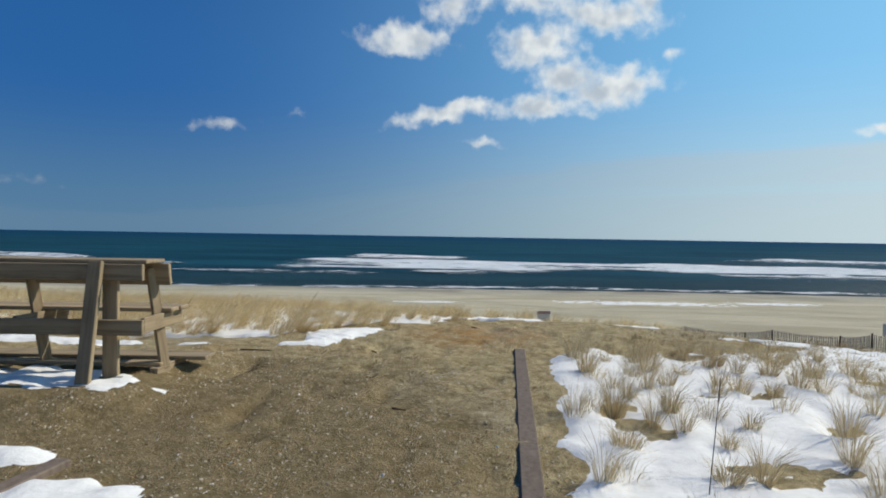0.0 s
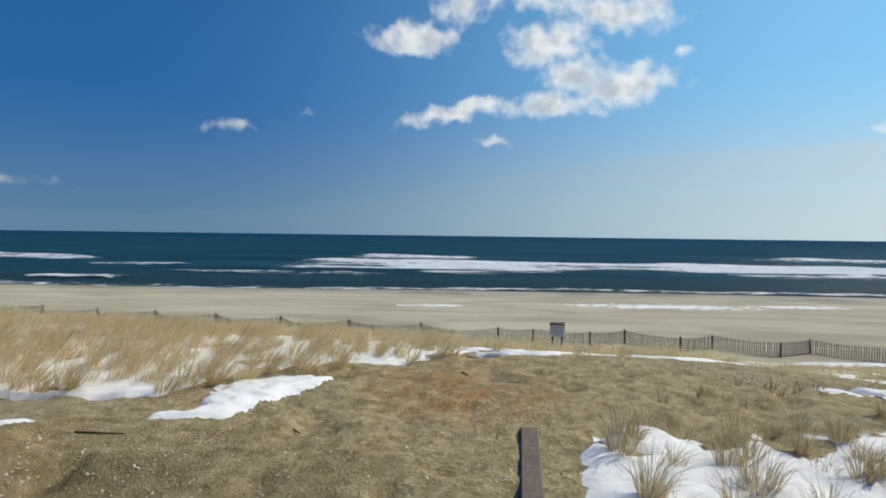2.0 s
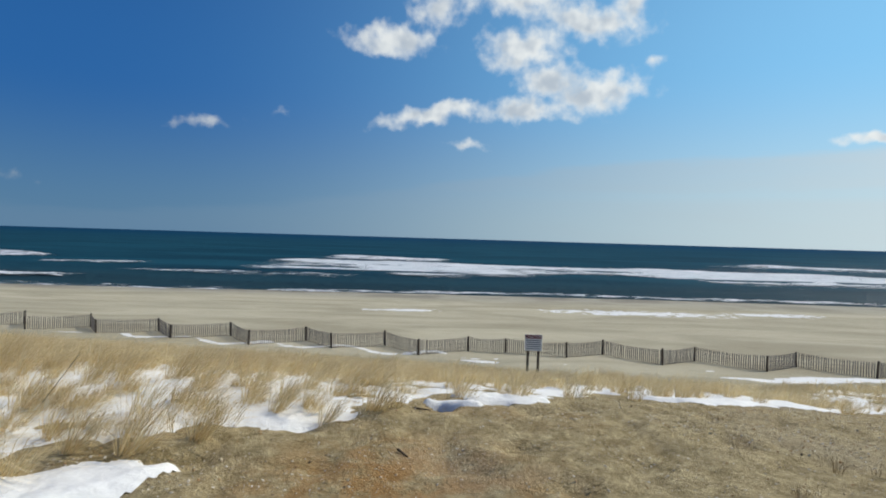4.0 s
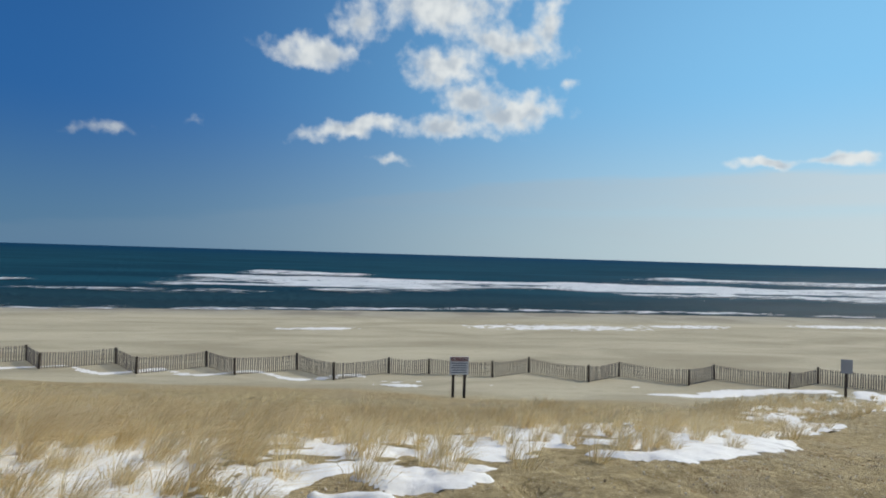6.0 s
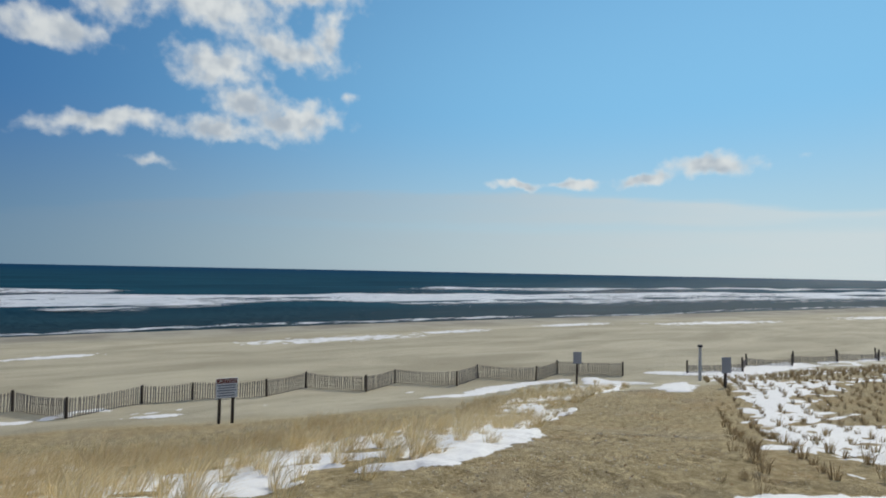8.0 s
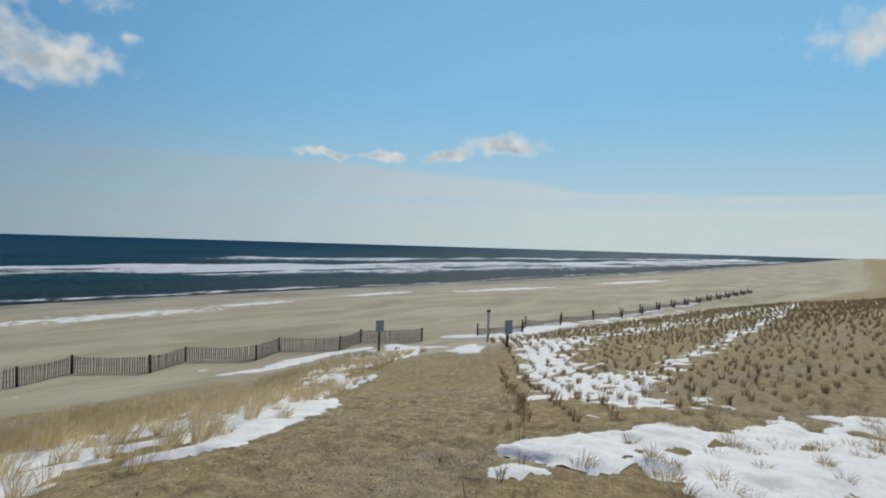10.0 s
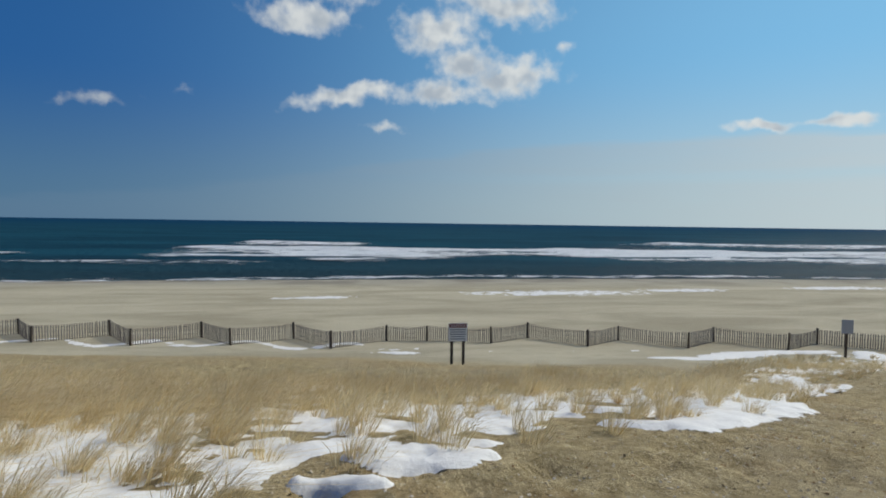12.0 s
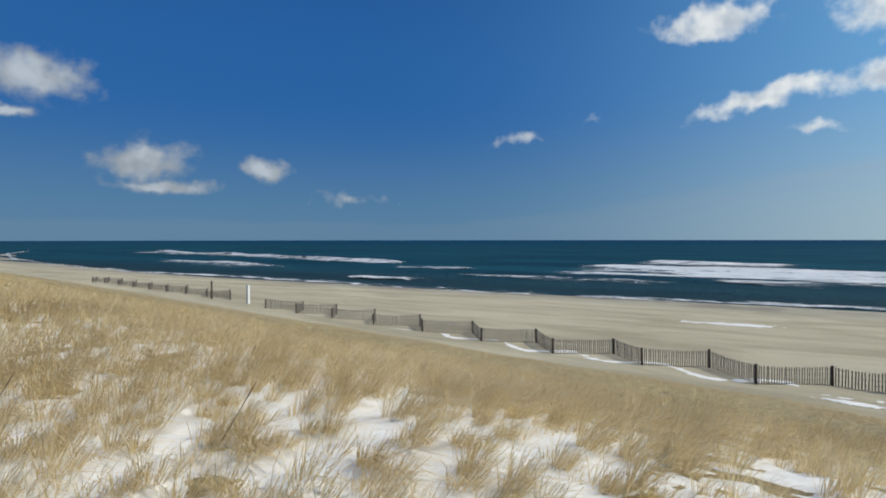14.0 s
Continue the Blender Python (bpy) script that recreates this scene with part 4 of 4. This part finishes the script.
def build_fence(nodes, label, single, rng, high=0.82):
    """A picket snow fence along nodes (x, y): posts at the nodes, slats on wires between."""
    x0, y0 = nodes[0]
    root = base("snow_fence", x0, y0, label, "fence", "dune fences")
    z0 = root.location.z
    for x, y in nodes:
        z = ground_at(x, y) - z0
        tilt = rng.uniform(-3, 3)
        bm = bmesh.new()
        bmesh.ops.create_cone(bm, cap_ends=True, segments=10, radius1=0.060, radius2=0.050, depth=1.5, matrix=Matrix.Translation((0, 0, 0.08)))
        p = part("post", bm, DARK_POST, root)
        p.matrix_local = pose(x - x0, y - y0, z + rng.uniform(-0.10, 0.02), tilt, rng.uniform(-2, 2), 0)
    for (ax, ay), (bx, by) in zip(nodes[:-1], nodes[1:]):
        length = math.hypot(bx - ax, by - ay)
        n = max(4, int(length / 0.102))
        turn = math.atan2(by - ay, bx - ax)
        sag = rng.uniform(0.02, 0.10)
        joined = bmesh.new()
        wire = []
        for i in range(1, n):
            t = i / n
            x, y = ax + (bx - ax) * t, ay + (by - ay) * t
            z = 0.5 * ground_at(x, y) + 0.5 * ((1 - t) * ground_at(ax, ay) + t * ground_at(bx, by)) - z0 - 0.05 - sag * math.sin(math.pi * t)
            m = Matrix.LocRotScale((x - x0, y - y0, z - (1.02 - high)), Euler((rng.uniform(-0.02, 0.02), rng.uniform(-0.022, 0.022), turn)), None)
            wire.append((x - x0, y - y0, z))
            if single and abs((ax + bx) / 2 - 5) < 11.5:
                ob = new("slat", slat_mesh(0))
                ob.parent = root
                ob.matrix_local = m
            else:
                box(joined, (0.040, 0.012, 1.2), m @ Matrix.Translation((0, 0, 0.42)), 0.0)
        if len(joined.verts):
            tagged(part("slats", joined, SLAT, root), kind="stuff")
        else:
            joined.free()
        for h in (0.12, 0.32, 0.52, 0.72):
            bm = bmesh.new()
            ring = []
            for a in wire:
                a = Vector(a) + Vector((0, 0, h * high / 0.82))
                ring.append([bm.verts.new(a + Vector((0, 0, dz))) for dz in (-0.006, 0.006)])
            for (a, b), (c, d) in zip(ring[:-1], ring[1:]):
                bm.faces.new((a, c, d, b))
            bmesh.ops.solidify(bm, geom=list(bm.faces), thickness=0.008)
            part("wire", bm, WIRE, root)


def build_fences():
    rng = random.Random(4)
    # main zigzag run: near and far nodes alternate
    nodes = []
    for i in range(8, -1, -1):
        x = 0.45 - 4.45 * i
        y = 32.15 - 0.2 * (x - 0.45)
        nodes += [(x, y), (x + 2.6, y + 1.7)]
    nodes += [(5.0, 33.7), (8.0, 32.8), (10.3, 34.1), (12.6, 31.95), (15.0, 33.5), (17.25, 30.9), (19.8, 32.5), (22.2, 30.3), (24.8, 31.3), (27.6, 28.75)]
    build_fence(nodes, "weathered grey slatted snow fence zigzagging along the beach", True, rng)
    nodes = []
    for k in range(16):
        x = 31.4 + 4.6 * k
        y = 27.1 - 0.175 * (x - 31.4) if x < 50 else 23.8 - 0.06 * (x - 50)
        nodes += [(x, y), (x + 2.2, y + 0.95)] if k else [(x, y), (x + 3.2, y - 1.6)]
    build_fence(nodes, "far slatted snow fence with drifted snow at its foot", False, rng, 0.55)
    nodes = []
    for k in range(9):
        x = -43.6 - 4.5 * k
        y = 42.5 - 0.16 * (x + 43.6)
        nodes += [(x, y), (x - 2.3, y + 1.8)]
    build_fence(nodes, "half buried slatted snow fence beyond the gap", False, rng, 0.75)


build_fences()


# ---- small litter ----
def build_litter():
    r = np.random.RandomState(77)
    n = 62000
    X, Y = -3.4 + 13.4 * r.rand(n), 1.6 + 12.4 * r.rand(n)
    far = 8000
    X, Y = np.append(X, 8 + 16 * r.rand(far)), np.append(Y, 11 + 12 * r.rand(far))
    n += far
    inside = (polyline_distance(X, Y, PATH_LEFT) < 0.6) & (polyline_distance(X, Y, PATH_RIGHT) > -0.1)
    inside &= r.rand(n) < 0.30 + 0.7 * ramp(-0.25, 0.35, fbm(X * 0.9, Y * 0.9, 90, 3))
    X, Y = X[inside], Y[inside]
    n = len(X)
    s = 0.0035 + 0.012 * r.rand(n) ** 2.4 + 0.012 * ramp(8, 20, np.hypot(X - 1, Y - 6))
    a = r.rand(n) * 6.28
    Z = ground_height(X, Y)
    c = np.stack([X, Y, Z + s * 0.2], 1)
    e1 = np.stack([np.cos(a) * s, np.sin(a) * s, (r.rand(n) - 0.3) * s], 1)
    e2 = np.stack([-np.sin(a) * s * 0.7, np.cos(a) * s * 0.7, (r.rand(n) - 0.3) * s], 1)
    up = np.stack([0 * s, 0 * s, s * 0.5], 1)
    V = np.stack([c + e1, c + e2, c - e1, c - e2, c + up], 1).reshape(-1, 3)
    k = np.arange(n)[:, None] * 5
    F = np.concatenate([k + np.array([[i, (i + 1) % 4, 4]]) for i in range(4)], 0)
    me = fast_mesh("shell_grit", V, F, False)
    me.materials.append(SHELL)
    tagged(new("shell_grit", me), "broken white shell bits scattered over the path", "shell bits", "", "stuff")
    for x, y, L, turn in ((0.46, 10.62, 0.34, 20), (0.86, 10.36, 0.26, -35), (0.66, 10.45, 0.2, 60), (-1.5, 6.9, 0.35, -10), (-0.9, 7.2, 0.18, 30), (-2.35, 6.9, 0.4, 82), (-0.35, 4.6, 0.12, 50), (-0.7, 5.7, 0.16, -30), (0.55, 9.1, 0.14, 15)):
        bm = bmesh.new()
        bmesh.ops.create_cone(bm, cap_ends=True, segments=7, radius1=0.011, radius2=0.005, depth=1.0)
        for v in bm.verts:
            v.co.x += 0.03 * math.sin(v.co.z * 5)
        me = bpy.data.meshes.new("stick")
        bm.to_mesh(me)
        bm.free()
        me.materials.append(STICK)
        ob = tagged(new("stick", me), "dark dry stick lying on the sand", "stick", "sticks on the path")
        ob.matrix_world = pose(x, y, ground_at(x, y) + 0.012, 90, 0, turn) @ Matrix.Diagonal((1, 1, L, 1))


build_litter()


def build_stalks():
    """Single dead flower stalks that stand above the grass."""
    for x, y, tall, lean, turn in ((1.55, 3.1, 0.60, 4, 0), (-2.6, 9.9, 0.5, 34, 10), (-4.6, 9.3, 0.45, 36, 20)):
        s = base("dead_stalk", x, y, "thin dark dead stalk rising from the grass", "plant stalk", "dead stalks")
        s.rotation_euler = (0, radians(lean), radians(turn))
        cylinder("stem", 0.0035, 0.002, -0.05, tall, STICK, s, "", 6)
        bm = bmesh.new()
        bmesh.ops.create_cone(bm, cap_ends=True, segments=6, radius1=0.005, radius2=0.0015, depth=0.14, matrix=Matrix.Translation((0, 0, tall + 0.04)))
        part("seed_head", bm, STICK, s)


build_stalks()
